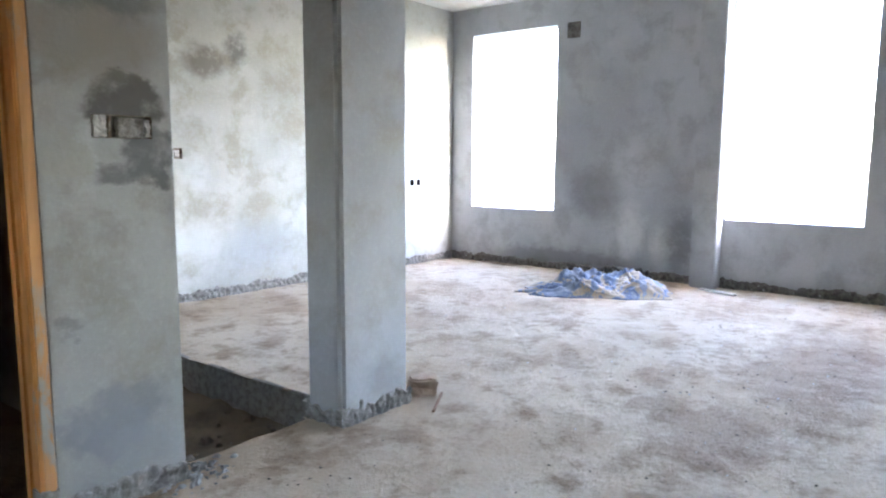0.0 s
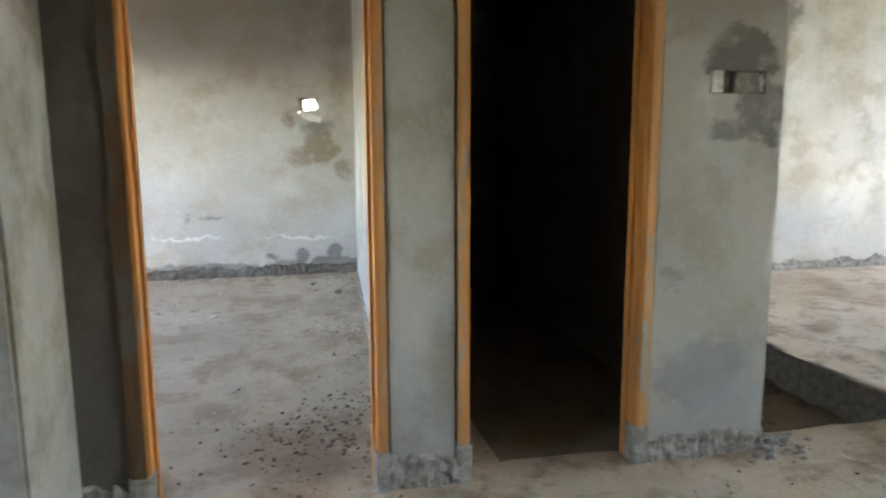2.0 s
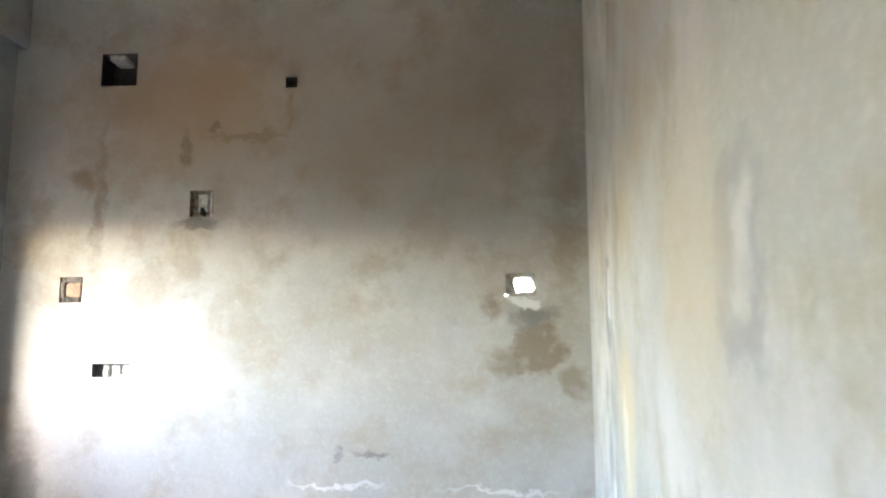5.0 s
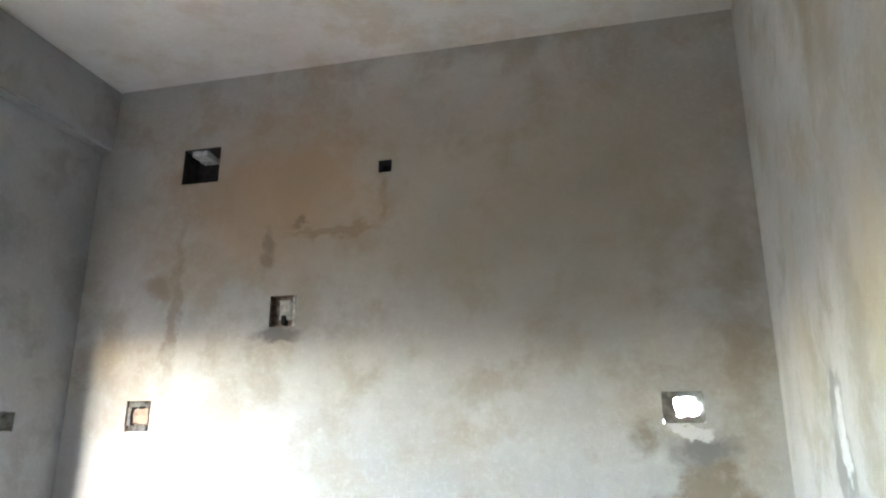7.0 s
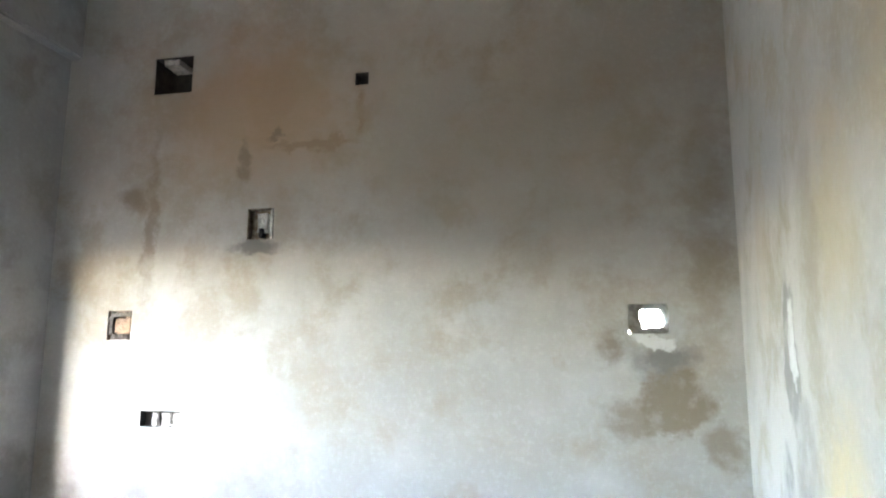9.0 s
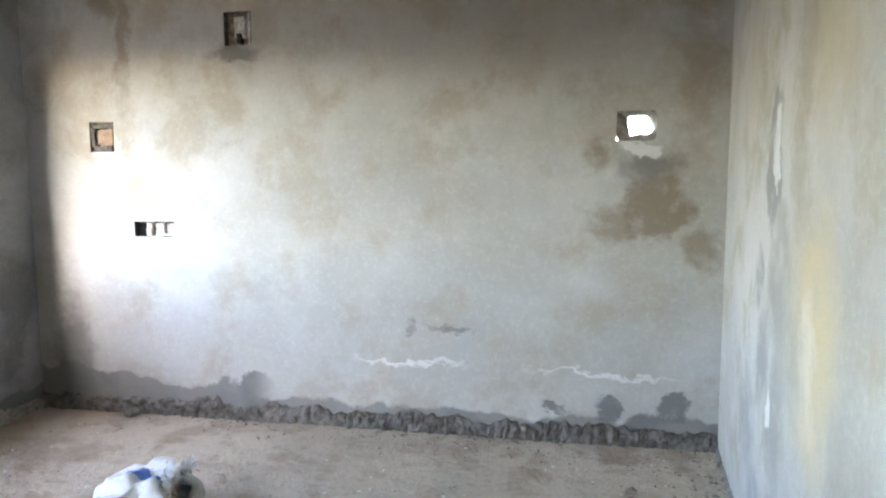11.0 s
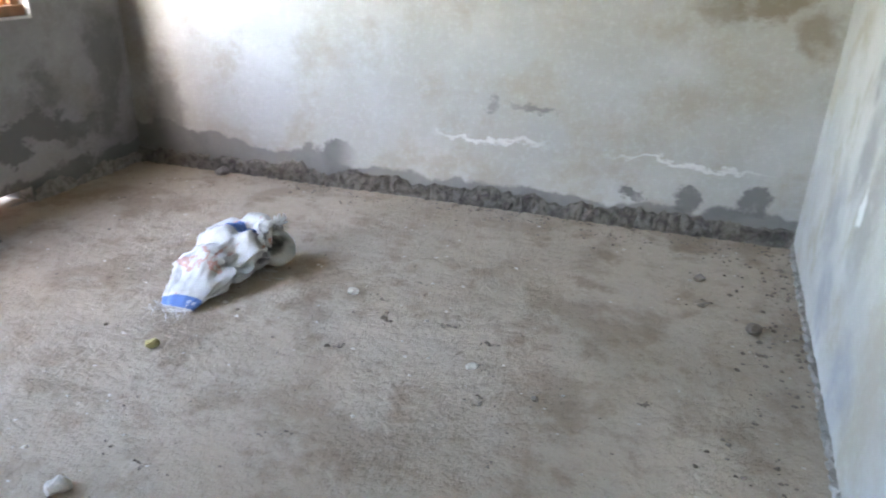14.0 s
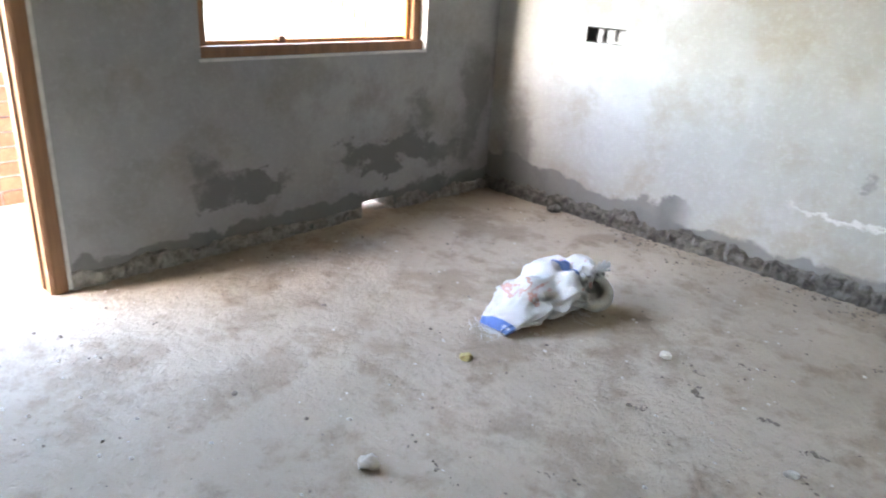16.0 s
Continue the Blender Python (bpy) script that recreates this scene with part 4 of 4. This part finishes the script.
# ---- white pipe by the entrance column ----
pipe = new("plastic_pipe")
tagged(pipe, "thin white plastic pipe leaning against the plaster wall", "pipe")
bm = bmesh.new()
bmesh.ops.create_cone(bm, cap_ends=False, segments=14, radius1=0.011, radius2=0.011, depth=0.75)
tube = part("tube", bm, M_TRACK, pipe, "", True)
tube.modifiers.new("thick", "SOLIDIFY").thickness = 0.002
bm = bmesh.new()
bmesh.ops.create_cone(bm, cap_ends=False, segments=14, radius1=0.015, radius2=0.015, depth=0.05)
bmesh.ops.translate(bm, vec=(0, 0, -0.35), verts=bm.verts)
part("socket", bm, M_TRACK, pipe, "wider pipe socket", True).modifiers.new("thick", "SOLIDIFY").thickness = 0.003
a, b = Vector((-1.500, 2.70, 0.004)), Vector((-1.245, 2.748, 0.73))
pipe.matrix_basis = Matrix.Translation((a + b) / 2) @ (b - a).to_track_quat("Z", "Y").to_matrix().to_4x4()

# ---- balcony outside the bedroom: slab and brickwork ----
structure("balcony_slab", ground_sheet(-5.9, XL - T, 2.6, 8.2, 0.08, 0.006), M_FLOOR, "bright dusty balcony floor", "floor", True)
structure("balcony_underside", boxes(((-5.9, 2.6, -0.62), (XL - T, 8.2, -0.012))), M_PLAIN, "concrete balcony slab edge", "floor")


def brick_wall(name, label, x, y0, y1, courses):
    w = new(name)
    tagged(w, label, "wall", "", "structure")
    part("mortar", boxes(((x - 0.105, y0 + 0.004, 0.0), (x - 0.008, y1 - 0.004, courses * 0.083 - 0.004))), M_MORTAR, w)
    whole = mesh_of("brick", boxes(((-0.057, -0.112, 0), (0.057, 0.112, 0.073)), bevel=0.004), M_BRICK)
    half = mesh_of("brick", boxes(((-0.057, -0.053, 0), (0.057, 0.053, 0.073)), bevel=0.004), M_BRICK)
    g = random.Random(int(y0 * 10))
    for c in range(courses):
        y = y0
        first = c % 2
        while y < y1 - 0.08:
            h = first or y + 0.225 > y1 + 0.01
            ob = new("brick", half if h else whole)
            ob.parent = w
            ob.matrix_basis = pose(x - 0.057 + g.uniform(-0.004, 0.004), y + (0.053 if h else 0.112), c * 0.083 + 0.004, 0, 0, g.uniform(-0.8, 0.8))
            y += 0.117 if h else 0.235
            first = 0
    return w


brick_wall("balcony_parapet", "low sunlit red brick parapet of a balcony", -4.82, 2.7, 8.1, 9)
brick_wall("brick_pier", "sunlit red brick pier on a balcony", -4.95, 6.95, 7.42, 40)
